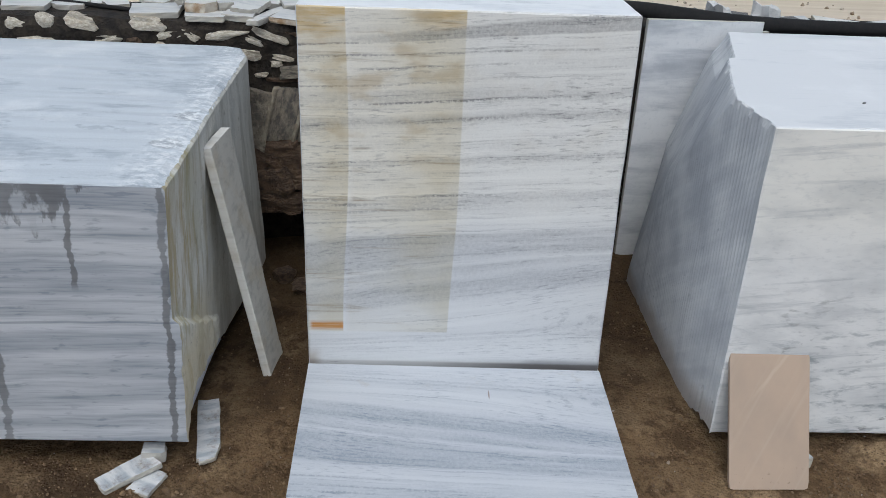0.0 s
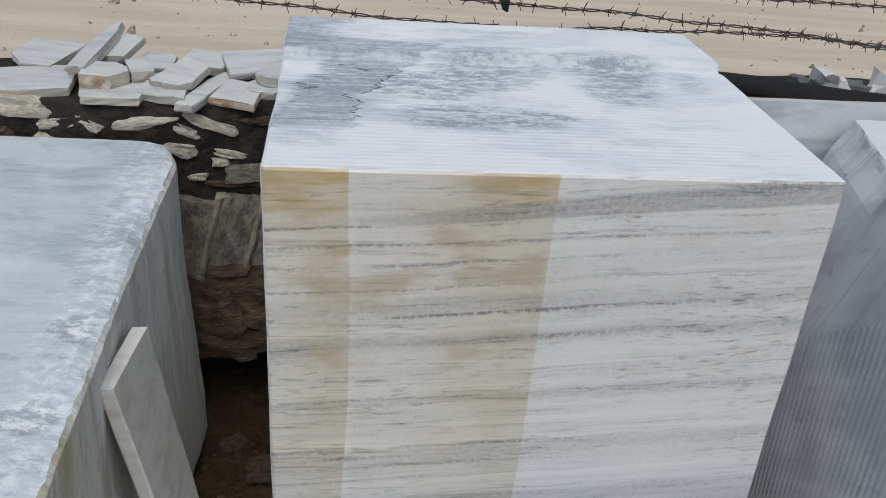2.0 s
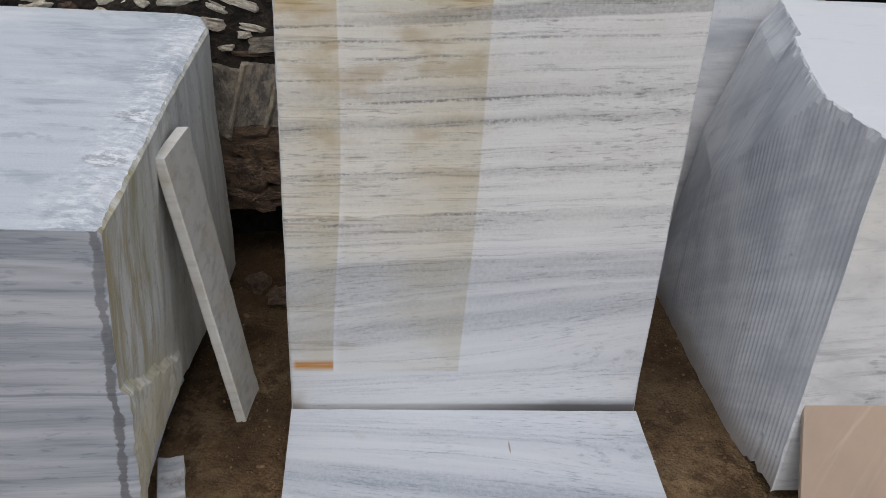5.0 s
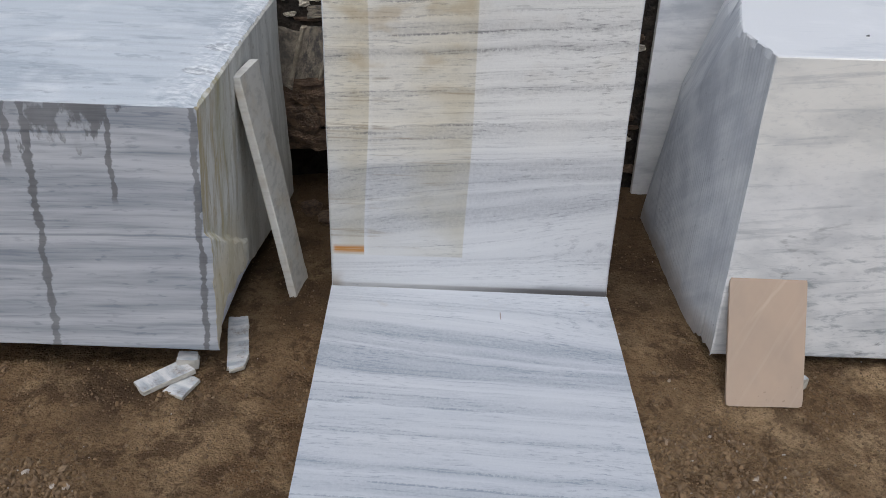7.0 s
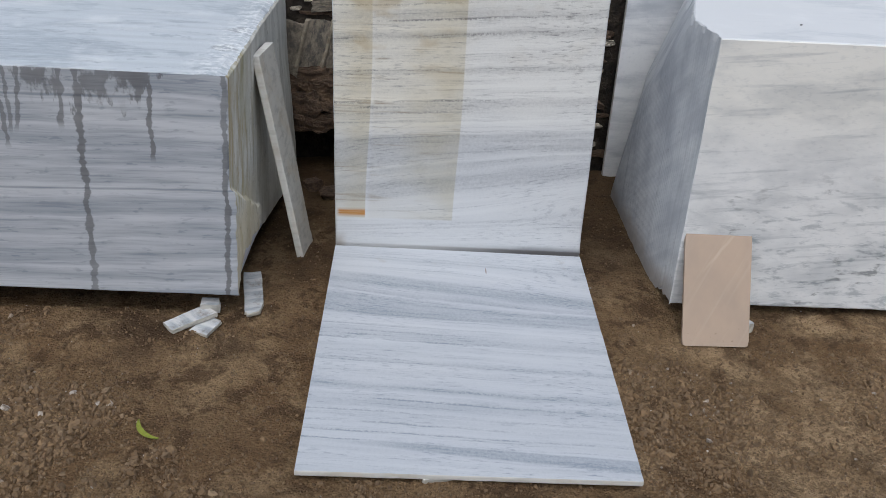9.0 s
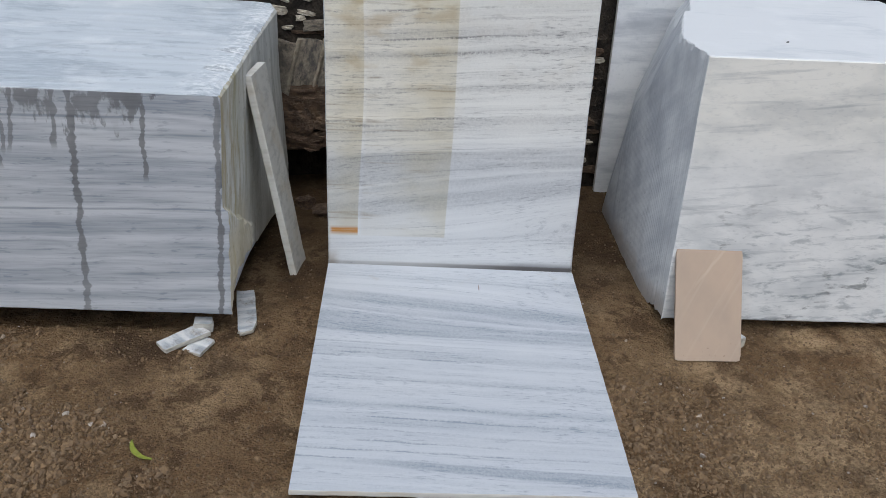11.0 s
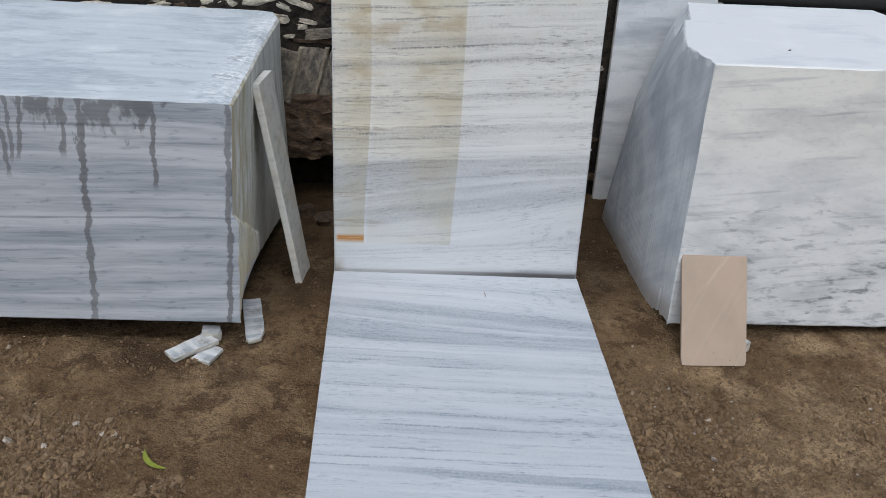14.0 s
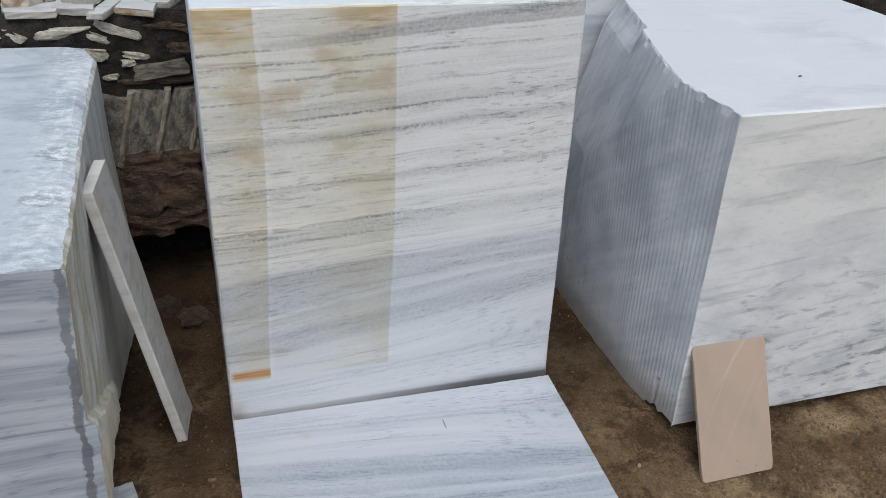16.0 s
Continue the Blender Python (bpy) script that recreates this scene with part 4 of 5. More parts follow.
for k, (x, z, w, h, turn) in enumerate(((-0.51, 1.244, 0.13, 0.028, -6), (-0.42, 1.238, 0.10, 0.030, 6), (-0.62, 1.022, 0.16, 0.020, 2), (-0.45, 1.020, 0.18, 0.030, -5), (-0.42, 1.150, 0.09, 0.05, 0))):
    lay_stone(BROWN[k % 5], x, z, w, h, 0.07, -0.005, turn)
lay_stone(GREY[3], -0.50, 1.070, 0.21, 0.058, 0.08, 0.008, -4)
# dressed stones in the gap, with pale pointing between
for k, (x, w) in enumerate(((-0.775, 0.22), (-0.590, 0.135), (-0.445, 0.135), (-0.32, 0.12))):
    lay_stone(GREY[k], x, 0.850, w, 0.275, 0.11, 0.005, 15.5)
# brown bedrock below, overhanging the hollow
for k, (x, z, w, h, out) in enumerate(((-0.80, 0.60, 0.24, 0.24, 0.0), (-0.62, 0.665, 0.26, 0.11, 0.005), (-0.44, 0.685, 0.20, 0.07, 0.01), (-0.50, 0.555, 0.36, 0.22, 0.0), (-0.68, 0.49, 0.22, 0.16, 0.01),
                                       (-0.64, 0.375, 0.25, 0.12, 0.03), (-0.45, 0.39, 0.18, 0.11, 0.02), (-0.82, 0.39, 0.18, 0.13, 0.0), (-0.33, 0.42, 0.12, 0.14, 0.0), (-0.33, 0.58, 0.12, 0.16, 0.0))):
    lay_stone(BROWN[k % 5], x, z, w, h, 0.14, out, rnd.uniform(-8, 8))
for x0, x1 in ((-0.707, -0.631), (-0.556, -0.482), (-0.415, -0.345)):
    us, vs, ws = [0, 0.3, 0.7, 1], [0, 1], [i / 10 for i in range(11)]

    def place(u, v, w, x0=x0, x1=x1):
        x, z = lerp(x0, x1, w) + 0.028 * (u - 0.5), lerp(0.712, 0.988, w)
        return (x + 0.006 * rag(x, 0, z, 20), wall_face(x) + 0.01 - (0.062 if 0.2 < u < 0.8 else 0.052) * (1 - v), z)
    ridge = new("pointing", lattice("pointing", us, vs, ws, place, {}, [POINTING]))
    ridge.parent = wall_ob


# ---- offcuts ----
def shard_mesh(w, d, t, seed, mats, corners=5, ragged=0.02):
    """A broken piece of slab: an uneven polygon about its middle, standing on z = 0."""
    rnd = random.Random(seed)
    base = [(-0.5, -0.5), (0.5, -0.5), (0.5, 0.5), (-0.5, 0.5)]
    pts = []
    for i, (a, b) in enumerate(base):
        cut = rnd.uniform(0.05, 0.38) if (i + seed) % 4 < corners - 4 else 0.0
        a2, b2 = a * rnd.uniform(0.72, 1.12), b * rnd.uniform(0.72, 1.12)
        if cut:
            n = base[(i + 1) % 4]
            o = base[i - 1]
            pts.append((lerp(a2, o[0], cut), lerp(b2, o[1], cut)))
            pts.append((lerp(a2, n[0], cut), lerp(b2, n[1], cut)))
        else:
            pts.append((a2, b2))
    ring = []
    for i, p in enumerate(pts):
        q = pts[(i + 1) % len(pts)]
        for k in range(4):
            f = k / 4
            j = ragged * rnd.uniform(-1, 1) if k else 0
            ring.append(((lerp(p[0], q[0], f) + j) * w, (lerp(p[1], q[1], f) + j) * d))
    n = len(ring)
    verts = []
    for lev, (z, s) in enumerate(((0.0, 0.97), (0.3, 1.0), (0.85, 1.0), (1.0, 0.985))):
        for x, y in ring:
            e = 0.004 * rnd.uniform(-1, 1) if lev in (1, 2) else 0
            verts.append((x * s + e, y * s + e, z * t))
    faces = [tuple(range(n))[::-1], tuple(range(3 * n, 4 * n))]
    idx = [0, 0]
    for lev in range(3):
        for i in range(n):
            faces.append((lev * n + i, lev * n + (i + 1) % n, (lev + 1) * n + (i + 1) % n, (lev + 1) * n + i))
            idx.append(1)
    return mesh_of("offcut", verts, faces, mats, idx)


def shard(x, y, z, w, d, t, seed, yaw=0, pitch=0, lean=0, edge=None, label="", corners=5, group="offcuts on the wall", name="marble_offcut"):
    ob = new(name, shard_mesh(w, d, t, seed, [SHARD, edge or SHARD_EDGE], corners))
    ob.matrix_basis = Matrix.Translation((x, y, z)) @ pose(0, 0, 0, pitch, lean, yaw)
    return tagged(ob, label or "broken white marble offcut lying on the rubble wall", "stone offcut", group)


# x, y, z of the underside, width, depth, thickness, yaw, pitch, lean
WALL_OFFCUTS = (
    (-0.965, 4.09, 1.300, 0.20, 0.16, 0.026, 2, 1, 0, 0), (-0.80, 4.15, 1.302, 0.155, 0.22, 0.030, -4, 2, 1, 0), (-0.665, 4.14, 1.300, 0.085, 0.33, 0.026, -20, 3, -5, 0), (-0.55, 4.12, 1.302, 0.145, 0.19, 0.028, -14, 5, 2, 1),
    (-0.48, 4.16, 1.304, 0.14, 0.12, 0.030, -18, 3, 0, 0), (-0.46, 4.18, 1.338, 0.11, 0.085, 0.032, -8, 2, 4, 0), (-0.52, 4.33, 1.345, 0.21, 0.19, 0.026, 14, 6, -4, 0), (-0.40, 4.30, 1.318, 0.09, 0.14, 0.028, 10, 2, 0, 0),
    (-0.745, 4.18, 1.336, 0.135, 0.19, 0.028, -24, 9, 5, 0), (-0.70, 4.37, 1.322, 0.17, 0.15, 0.030, -16, 6, 2, 0))
MORE_OFFCUTS = (
    (-0.875, 4.38, 1.305, 0.14, 0.19, 0.03, -2, 2, 0, 0), (-0.985, 4.15, 1.330, 0.145, 0.15, 0.045, 6, 3, 2, 1), (-0.90, 4.22, 1.334, 0.08, 0.13, 0.036, 24, 4, 0, 0), (-0.99, 4.38, 1.360, 0.10, 0.21, 0.028, -14, 8, 4, 0),
    (-1.05, 4.30, 1.372, 0.085, 0.40, 0.030, -12, 9, -12, 0), (-1.20, 4.16, 1.300, 0.24, 0.24, 0.028, 12, 2, 0, 0), (-1.25, 4.40, 1.318, 0.20, 0.24, 0.028, -10, 4, 2, 0), (-1.215, 4.52, 1.280, 0.09, 0.08, 0.06, 10, 0, 0, 1))
FAR_OFFCUTS = (
    (-1.44, 4.30, 1.290, 0.12, 0.12, 0.035, 30, 4, 0, 0), (-1.55, 4.36, 1.285, 0.11, 0.12, 0.035, 0, 4, 0, 0), (-1.66, 4.27, 1.295, 0.19, 0.13, 0.03, -12, 3, 0, 0),
    (-1.86, 4.22, 1.295, 0.24, 0.14, 0.03, 6, 3, 0, 0), (-2.08, 4.20, 1.295, 0.2, 0.14, 0.03, -8, 3, 0, 0), (-2.32, 4.25, 1.295, 0.22, 0.16, 0.03, 12, 3, 0, 0))
for i, (x, y, z, w, d, t, yaw, pitch, lean, rusty) in enumerate(WALL_OFFCUTS + MORE_OFFCUTS + FAR_OFFCUTS):
    lab = "broken marble offcut with a rusty brown edge on the rubble wall" if rusty else ""
    shard(x, y, z, w, d, t, 100 + i, yaw, pitch, lean, SHARD_RUST if rusty else None, lab, 4 + i % 3)

for i, (x, y, z, w, d, t, yaw, pitch, lean) in enumerate((
        (0.99, 4.20, 1.296, 0.10, 0.09, 0.03, 20, 4, 0), (1.09, 4.19, 1.296, 0.09, 0.08, 0.03, -25, 6, 0), (1.40, 4.20, 1.290, 0.16, 0.10, 0.03, -12, 4, 0), (1.53, 4.21, 1.290, 0.17, 0.10, 0.03, 8, 3, 0), (1.76, 4.22, 1.285, 0.2, 0.12, 0.03, -4, 3, 0),
        (2.15, 4.52, 1.265, 0.26, 0.2, 0.035, 8, 8, 0), (2.38, 4.48, 1.265, 0.28, 0.2, 0.035, -20, 10, 4), (2.64, 4.46, 1.265, 0.24, 0.2, 0.035, 14, 7, -4),
        (2.9, 4.5, 1.262, 0.3, 0.2, 0.03, -8, 8, 0), (2.52, 4.30, 1.285, 0.2, 0.14, 0.03, 25, 5, 0), (3.2, 4.5, 1.262, 0.26, 0.2, 0.03, 12, 6, 0))):
    shard(x, y, z, w, d, t, 160 + i, yaw, pitch, lean, None, "flat white marble offcut on the wall beside the black pipe", 4 + i % 3)


def rock(x, y, z, w, d, h, mat, seed, label, yaw=0.0, group="rocks behind the pipe"):
    ob = new("rock", stone_mesh(seed, mat, 0.25))
    ob.matrix_basis = Matrix.Translation((x, y, z + h * 0.45)) @ pose(0, 0, 0, 0, 0, yaw) @ Matrix.Diagonal((w, d, h, 1))
    tagged(ob, label, "rock", group)


WHITE_ROCK = plain_marble("white_rock", (0.68, 0.67, 0.66), (0.46, 0.47, 0.5), 0.6, 2.0, 0.05, 0.75)
DARK_ROCK = simple("dark_grey_rock", (0.12, 0.12, 0.125), (0.19, 0.185, 0.18), 20)
rock(1.66, 4.36, 1.27, 0.11, 0.11, 0.13, WHITE_ROCK, 201, "squarish white marble rock behind the black pipe", 10)
rock(1.57, 4.42, 1.26, 0.09, 0.10, 0.11, DARK_ROCK, 202, "dark grey stone beside a white rock", 30)
rock(1.77, 4.40, 1.26, 0.13, 0.11, 0.10, DARK_ROCK, 203, "dark grey stone between white rocks", -20)
rock(1.91, 4.38, 1.26, 0.15, 0.12, 0.15, WHITE_ROCK, 204, "pointed white marble rock behind the black pipe", 35)
rock(2.04, 4.45, 1.25, 0.13, 0.12, 0.09, DARK_ROCK, 205, "dark grey stone behind the black pipe", 0)
rock(-0.47, 3.66, 0.04, 0.12, 0.10, 0.06, ROCK_BROWN, 206, "rough grey lump on the earth between the blocks", 15, "loose rubble")
rock(0.55, 4.25, 1.28, 0.16, 0.12, 0.10, ROCK_GREY, 208, "grey stone under the black pipe", 0, "loose rubble")
rock(-0.60, 3.78, 0.04, 0.09, 0.08, 0.06, ROCK_BROWN, 207, "small brown stone on the earth between the blocks", 40, "loose rubble")


rock(1.676, 2.857, 1.321, 0.010, 0.007, 0.006, DARK_ROCK, 230, "tiny dark stone lying on the wide white block", 0, "loose rubble")


# ---- chips on the ground ----
def dirty_marble():
    m = Mat("muddy_marble", 0.75)
    n = m.noise(16, detail=6, rough=0.7)
    v = m.noise(1.0, m.stretch(6, 22, 8), 4, 0.6)
    col = m.mix(m.step(v, 0.4, 0.65), (0.64, 0.64, 0.64), (0.36, 0.39, 0.43))
    col = m.mix(m.step(n, 0.50, 0.78, 0.0, 0.9), col, (0.17, 0.11, 0.065))
    return m.colour(col).bump(n, 0.5, 0.006).mat


SHARD = dirty_marble()
shard(-0.955, 2.305, 0.045, 0.10, 0.24, 0.022, 300, -48, 4, -2, None, "grey-white marble strip lying against the low block's foot", 4, "chips on the ground")
shard(-0.875, 2.275, 0.030, 0.09, 0.13, 0.016, 302, -25, 2, 0, None, "small pointed marble chip on the earth", 6, "chips on the ground")
shard(-0.89, 2.40, 0.05, 0.09, 0.06, 0.045, 303, 0, 0, 0, None, "marble chip wedged under the low block", 5, "chips on the ground")
shard(-0.728, 2.57, 0.030, 0.10, 0.36, 0.022, 304, 12, 1, -3, None, "ragged dirty white marble sliver on the earth", 6, "chips on the ground")
shard(0.12, 1.44, -0.008, 0.14, 0.10, 0.032, 305, 8, 0, 0, None, "marble chip propping the lying slab's edge", 5, "chips on the ground")
shard(1.56, 2.42, 0.0, 0.06, 0.06, 0.06, 306, 30, 0, 0, None, "small white chip behind the leaning tile", 5, "chips on the ground")
for i, (x, y, w, d, h) in enumerate(((-0.25, 2.6, 0.16, 0.14, 0.08), (0.7, 2.6, 0.16, 0.14, 0.07), (-0.25, 1.7, 0.12, 0.1, 0.055), (0.6, 1.65, 0.12, 0.1, 0.05))):
    rock(x, y, 0.0, w, d, h, ROCK_BROWN, 320 + i, "brown stone under the lying slab", 0, "stones under the slab")
for i, (x, y, h) in enumerate(((-1.1, 2.75, 0.17), (-1.1, 3.7, 0.16), (-2.3, 2.8, 0.18), (-2.3, 3.7, 0.18), (1.6, 2.85, 0.09), (2.4, 2.85, 0.10), (1.6, 3.6, 0.09), (2.4, 3.6, 0.09))):
    rock(x, y, -0.01, 0.3, 0.25, h + 0.02, ROCK_GREY, 340 + i, "grey bearer stone under a marble block", 0, "bearer stones")


def leaf():
    verts, faces = [], []
    n = 12
    for i in range(n + 1):
        t = i / n
        bend = 1.25 * (t - 0.5)
        cx, cy = 0.075 * math.sin(bend * 1.6), 0.045 * (1 - math.cos(bend * 1.8))
        wdt = 0.0105 * math.sin(math.pi * min(1, t * 0.96 + 0.02)) ** 0.8
        lift = 0.012 * (1 - t) ** 2 + 0.004
        nx, ny = -math.sin(bend * 1.7), math.cos(bend * 1.7)
        verts += [(cx - nx * wdt, cy - ny * wdt, lift + 0.010), (cx, cy, lift), (cx + nx * wdt, cy + ny * wdt, lift + 0.008)]
    for i in range(n):
        for k in range(2):
            a = 3 * i + k
            faces.append((a, a + 3, a + 4, a + 1))
    ob = new("leaf", mesh_of("leaf", verts, faces, [LEAF], smooth=True))
    thick = ob.modifiers.new("thickness", "SOLIDIFY")
    thick.thickness = 0.001
    ob.matrix_basis = Matrix.Translation((-0.955, 1.60, ground_height(-0.955, 1.60) + 0.002)) @ pose(0, 0, 0, 0, 0, -42)
    tagged(ob, "curled yellow-green leaf on the brown earth", "leaf")


leaf()


# ---- pipe, hose and wire ----
def tube(name, pts, r, mat, label, category, sides=12):
    cu = bpy.data.curves.new(name, "CURVE")
    cu.dimensions, cu.bevel_depth, cu.bevel_resolution = "3D", r, sides // 4
    sp = cu.splines.new("NURBS")
    sp.points.add(len(pts) - 1)
    for p, q in zip(sp.points, pts):
        p.co = (*q, 1)
    sp.use_endpoint_u, sp.order_u, sp.resolution_u = True, 3, 8
    cu.use_fill_caps = True
    cu.materials.append(mat)
    me = bpy.data.meshes.new_from_object(bpy.data.objects.new("tmp", cu))
    me.polygons.foreach_set("use_smooth", [True] * len(me.polygons))
    ob = new(name, me)
    return tagged(ob, label, category)


tube("pipe", [(0.35, 4.25, 1.41), (1.1, 4.21, 1.405), (1.5, 4.20, 1.363), (1.85, 4.20, 1.334), (2.6, 4.20, 1.328), (3.4, 4.25, 1.328), (4.2, 4.3, 1.328)], 0.038, PIPE, "thick black plastic pipe lying along the wall top", "pipe", 16)
tube("hose", [(-3.0, 4.35, 1.31), (-2.2, 4.34, 1.315), (-1.75, 4.30, 1.325), (-1.45, 4.20, 1.318), (-1.30, 4.18, 1.31)], 0.011, PIPE, "thin black hose lying on the wall top", "hose")


def barbed_wire(pts, seed, label):
    """Two twisted strands with four-pointed barbs along a hanging line."""
    rnd = random.Random(seed)
    line = []
    for a, b in zip(pts[:-1], pts[1:]):
        n = max(2, int((Vector(b) - Vector(a)).length / 0.012))
        line += [Vector(a).lerp(Vector(b), i / n) for i in range(n)]
    line.append(Vector(pts[-1]))
    line = [p + Vector((0, 0.006 * rag(p.x, 0, 0, 5, seed), 0.008 * rag(p.x, 0, 0, 4, seed + 3))) for p in line]
    verts, faces = [], []

    def rod(path, r):
        first = len(verts)
        for i, p in enumerate(path):
            d = (path[min(i + 1, len(path) - 1)] - path[max(i - 1, 0)]).normalized()
            s = d.cross(Vector((0, 0, 1)) if abs(d.z) < 0.9 else Vector((1, 0, 0))).normalized()
            t = d.cross(s)
            for k in range(4):
                a = k * math.pi / 2
                verts.append(p + (s * math.cos(a) + t * math.sin(a)) * r)
        for i in range(len(path) - 1):
            for k in range(4):
                a, b = first + 4 * i + k, first + 4 * i + (k + 1) % 4
                faces.append((a, b, b + 4, a + 4))
    for ph in (0.0, math.pi):
        rod([p + Vector((0, math.cos(i * 0.55 + ph), math.sin(i * 0.55 + ph))) * 0.0035 for i, p in enumerate(line)], 0.0022)
    ob = new("barbed_wire", mesh_of("barbed_wire", [tuple(v) for v in verts], faces, [RUSTY]))
    tagged(ob, label, "barbed wire", "barbed wire strands")
    i = rnd.randint(3, 8)
    while i < len(line) - 4:
        if -2.2 < line[i].x < 2.6:
            barb = new("barb", rnd.choice(BARBS))
            barb.parent = ob
            barb.matrix_basis = Matrix.Translation(line[i]) @ pose(0, 0, 0, rnd.uniform(0, 360), rnd.uniform(-12, 12), rnd.uniform(-12, 12))
        i += rnd.randint(4, 8)


def barb_mesh(seed):
    """Four points of wire wound round the strands."""
    rnd = random.Random(seed)
    verts, faces = [], []

    def rod(path, r):
        first = len(verts)
        for i, p in enumerate(path):
            d = (path[min(i + 1, len(path) - 1)] - path[max(i - 1, 0)]).normalized()
            a = d.cross(Vector((0, 0, 1)) if abs(d.z) < 0.9 else Vector((1, 0, 0))).normalized()
            b = d.cross(a)
            verts.extend(tuple(p + a * r * c + b * r * e) for c, e in ((1, 0), (-0.5, 0.87), (-0.5, -0.87)))
        for i in range(len(path) - 1):
            for k in range(3):
                a, b = first + 3 * i + k, first + 3 * i + (k + 1) % 3
                faces.append((a, b, b + 3, a + 3))
    for k in range(4):
        a = k * 1.57 + rnd.uniform(-0.5, 0.5)
        way = Vector((rnd.uniform(-0.7, 0.7), math.cos(a), math.sin(a))).normalized()
        rod([way * -0.006, way * rnd.uniform(0.018, 0.030)], 0.0016)
    rod([Vector((j * 0.004 - 0.01, 0.007 * math.cos(j * 1.9), 0.007 * math.sin(j * 1.9))) for j in range(6)], 0.0018)
    return mesh_of("barb", verts, faces, [RUSTY])


BARBS = [barb_mesh(s) for s in range(6)]
barbed_wire([(-4.2, 4.2, 1.28), (-3.2, 4.1, 1.62), (-1.6, 4.05, 1.70), (-0.6, 4.02, 1.647), (-0.30, 4.02, 1.632), (-0.04, 4.02, 1.613), (0.4, 4.03, 1.60), (0.72, 4.05, 1.607), (1.0, 4.08, 1.607), (1.35, 4.10, 1.598), (1.75, 4.10, 1.568), (2.6, 4.12, 1.50), (4.2, 4.3, 1.28)], 1, "rusty barbed wire strand sagging along the wall")
barbed_wire([(-4.2, 4.3, 1.28), (-3.0, 4.1, 1.72), (-1.4, 4.04, 1.74), (-0.4, 4.02, 1.70), (0.25, 4.02, 1.678), (0.60, 4.02, 1.668), (0.886, 4.02, 1.652), (1.2, 4.02, 1.633), (1.45, 4.02, 1.612), (1.733, 4.02, 1.582), (2.6, 4.08, 1.53), (4.2, 4.4, 1.27)], 2, "rusty barbed wire strand with a black scrap caught on it")
barbed_wire([(-4.2, 4.4, 1.27), (-3.0, 4.1, 1.86), (-0.5, 4.04, 1.80), (0.6, 4.02, 1.758), (1.033, 4.02, 1.738), (1.35, 4.02, 1.732), (1.681, 4.02, 1.728), (2.6, 4.06, 1.70), (3.6, 4.1, 1.60), (4.3, 4.4, 1.26)], 3, "rusty barbed wire strand above the wall")


def scrap():
    bm = bmesh.new()
    bmesh.ops.create_icosphere(bm, subdivisions=3, radius=0.014)
    for v in bm.verts:
        n = noise.noise_vector(v.co * 60)
        v.co = Vector((v.co.x * 1.5, v.co.y * 0.6, v.co.z * 1.0)) + n * 0.012
        if v.co.z < -0.008 and noise.noise(v.co * 160) > 0:
            v.co.z -= 0.02
    me = bpy.data.meshes.new("black_scrap")
    bm.to_mesh(me)
    bm.free()
    me.materials.append(RAG)
    ob = new("black_scrap", me)
    ob.location = (0.275, 4.018, 1.688)
    tagged(ob, "small torn black scrap caught on the barbed wire", "rag")


scrap()


# ---- loose earth ----
def clods():
    rnd = random.Random(11)
    verts, faces = [], []
    shapes = []
    for s in range(6):
        bm = bmesh.new()
        bmesh.ops.create_icosphere(bm, subdivisions=1, radius=1.0)
        for v in bm.verts:
            v.co = v.co * (1 + 0.7 * noise.noise(v.co * 1.6 + Vector((s * 5, 0, 0))))
        shapes.append(([v.co.copy() for v in bm.verts], [[v.index for v in f.verts] for f in bm.faces]))
        bm.free()
    count = 0
    while count < 48000:
        x, y = rnd.uniform(-2.3, 2.9), rnd.uniform(0.8, 3.9)
        patch = noise.noise((x * 1.3, y * 1.3, 2.0)) + 0.6 * noise.noise((x * 4, y * 4, 6.0)) + 0.4 * noise.noise((x * 11, y * 11, 3.0))
        for cx, cy, cr in ((1.25, 1.85, 0.35), (2.05, 2.0, 0.25), (-0.5, 1.9, 0.16), (-1.3, 1.65, 0.22), (1.0, 2.75, 0.2)):
            patch += 0.7 * math.exp(-((x - cx) ** 2 + (y - cy) ** 2) / cr ** 2)
        if y > 2.2:
            patch -= 0.9 * smooth(2.2, 2.7, y)
        if rnd.random() > (0.10 if y < 2.5 else 0.03) + 1.0 * max(0.0, patch):
            continue
        count += 1
        r = min(0.020, 0.0026 + rnd.expovariate(1 / (0.0017 + 0.0036 * min(1.0, max(0.0, patch)))))
        vs, fs = rnd.choice(shapes)
        m = Matrix.Translation((x, y, ground_height(x, y) + r * 0.15)) @ pose(0, 0, 0, rnd.uniform(0, 360), rnd.uniform(0, 360), rnd.uniform(0, 360)) @ Matrix.Diagonal((r, r * rnd.uniform(0.55, 1), r * rnd.uniform(0.4, 0.75), 1))
        b = len(verts)
        verts += [tuple(m @ v) for v in vs]
        faces += [[b + i for i in f] for f in fs]
    ob = new("clods", mesh_of("clods", verts, faces, [CLOD]))
    tagged(ob, "small clods and grit strewn over the brown earth", "gravel", kind="stuff")


clods()


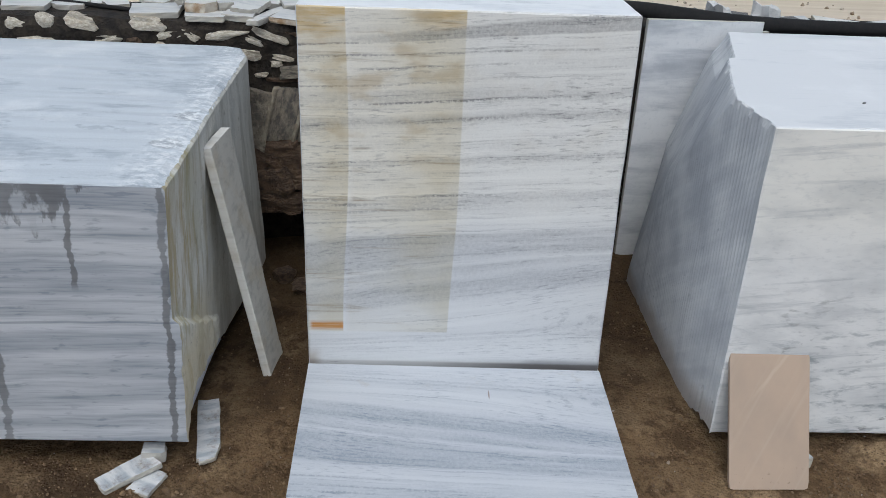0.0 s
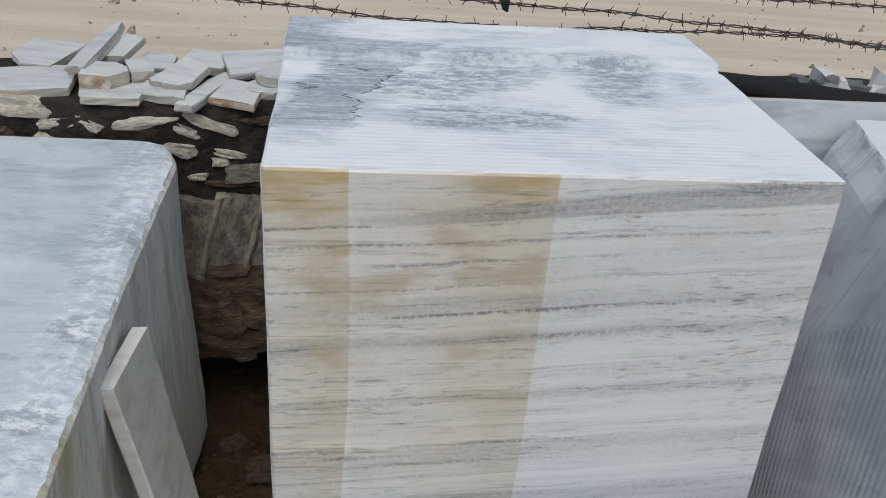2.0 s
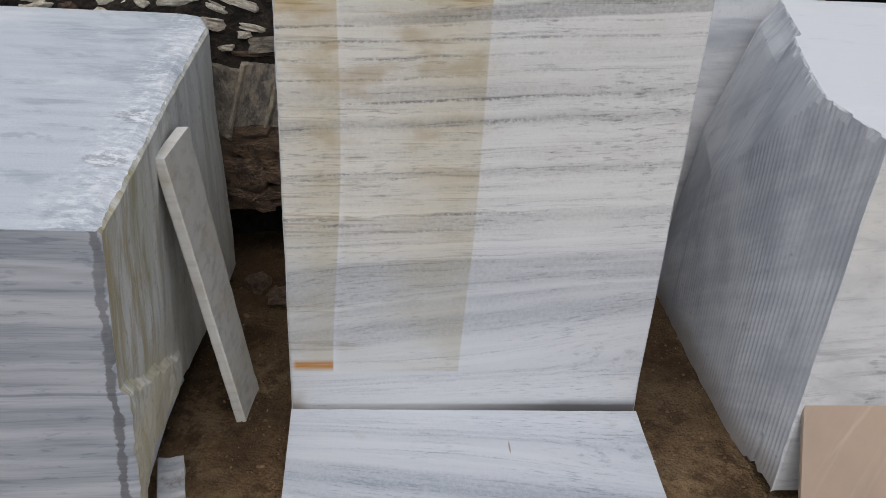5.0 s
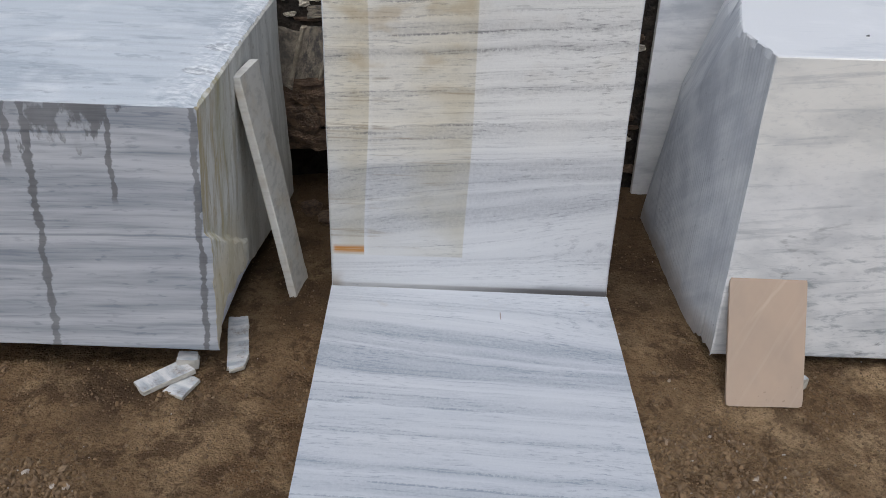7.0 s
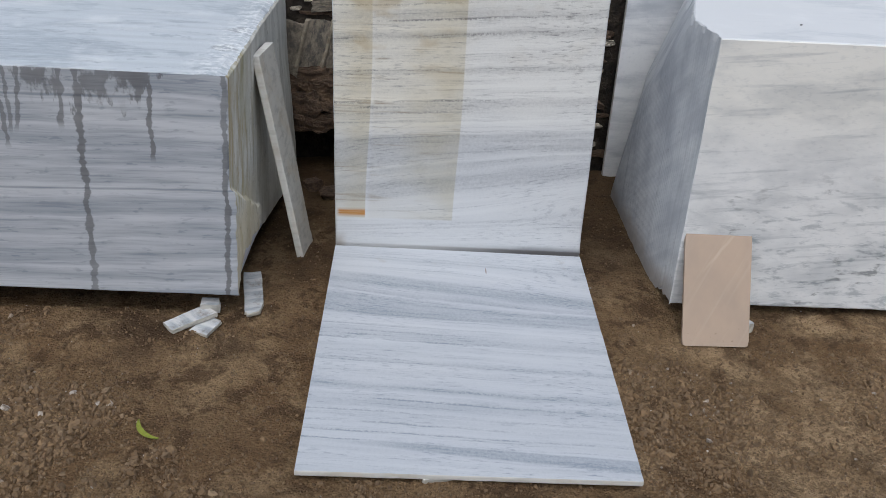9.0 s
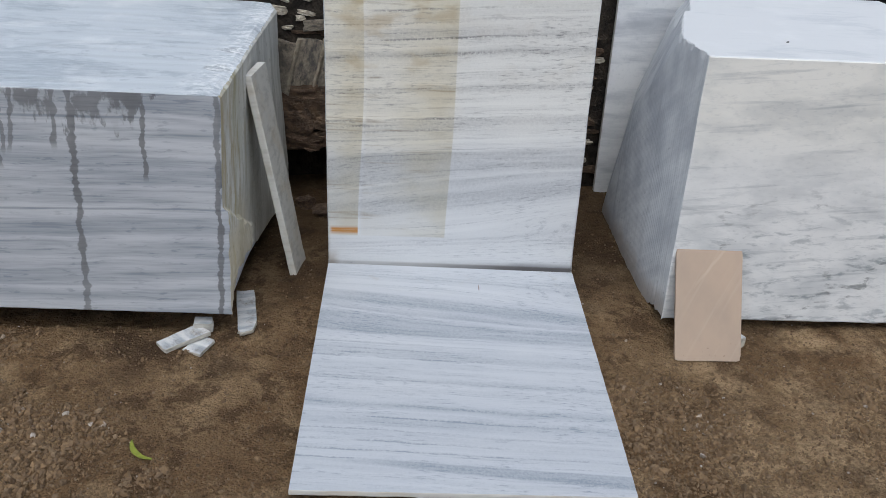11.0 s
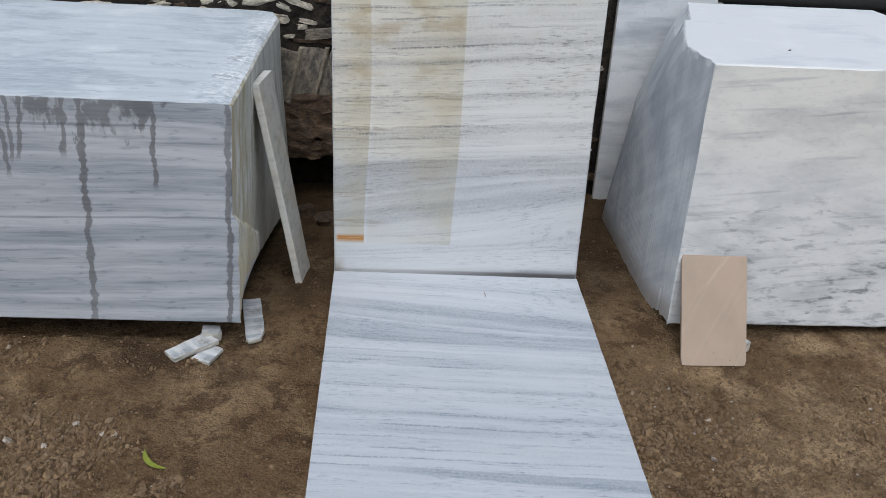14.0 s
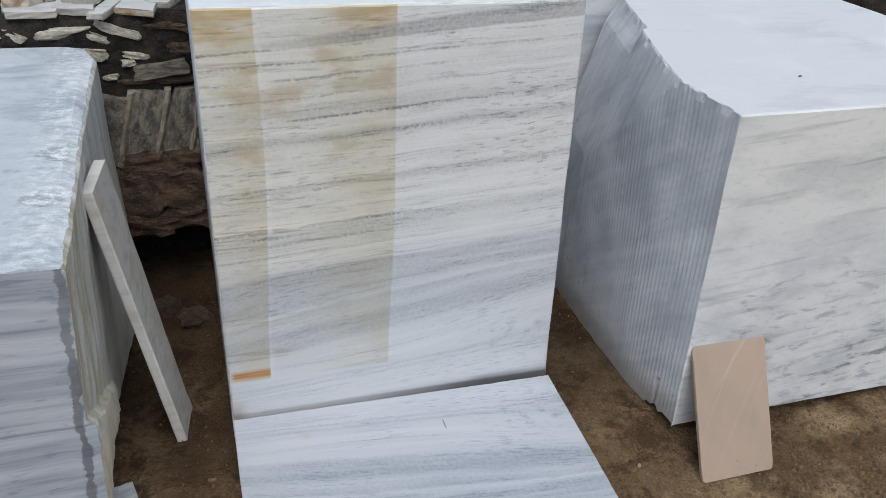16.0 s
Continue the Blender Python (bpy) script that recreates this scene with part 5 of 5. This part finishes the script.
def lane_grit():
    """Scattered pale pebbles and twigs' dust on the sandy lane."""
    rnd = random.Random(21)
    verts, faces = [], []
    bm = bmesh.new()
    bmesh.ops.create_icosphere(bm, subdivisions=1, radius=1.0)
    shape = ([v.co * (1 + 0.5 * noise.noise(v.co * 1.5)) for v in bm.verts], [[v.index for v in f.verts] for f in bm.faces])
    bm.free()
    for _ in range(420):
        x, y = rnd.uniform(-3, 3.4), rnd.uniform(4.55, 8.5)
        if noise.noise((x * 1.1, y * 1.6, 8.0)) + rnd.uniform(-0.5, 0.3) < 0:
            continue
        r = 0.005 + rnd.expovariate(1 / 0.005)
        m = Matrix.Translation((x, y, ground_height(x, y) + 0.2 * r)) @ pose(0, 0, 0, rnd.uniform(0, 360), rnd.uniform(0, 360), rnd.uniform(0, 360)) @ Matrix.Diagonal((r, r * 0.8, r * 0.6, 1))
        b = len(verts)
        verts += [tuple(m @ v) for v in shape[0]]
        faces += [[b + i for i in f] for f in shape[1]]
    ob = new("pebbles", mesh_of("pebbles", verts, faces, [LANE_GRIT]))
    tagged(ob, "small pale pebbles scattered over the sandy lane", "gravel", kind="stuff")


lane_grit()


def grass():
    rnd = random.Random(3)
    verts, faces = [], []
    for _ in range(22000):
        x, y = rnd.uniform(2.8, 12), rnd.uniform(6.8, 14)
        if y < 9.2 + 0.3 * noise.noise((x * 1.3, 0, 0)) - 0.65 * (x - 3.6):
            continue
        z = ground_height(x, y) - 0.01
        a, h, w = rnd.uniform(0, 6.28), rnd.uniform(0.04, 0.13), rnd.uniform(0.006, 0.013)
        dx, dy = math.cos(a) * w, math.sin(a) * w
        lx, ly = rnd.uniform(-0.08, 0.08), rnd.uniform(-0.08, 0.08)
        b = len(verts)
        verts += [(x - dx, y - dy, z), (x + dx, y + dy, z), (x + lx * 0.4 + dx * 0.6, y + ly * 0.4 + dy * 0.6, z + h * 0.6), (x + lx, y + ly, z + h)]
        faces += [(b, b + 1, b + 2), (b, b + 2, b + 3)]
    ob = new("grass", mesh_of("grass", verts, faces, [GRASS]))
    tagged(ob, "short green grass along the far side of the lane", "grass", kind="stuff")


grass()
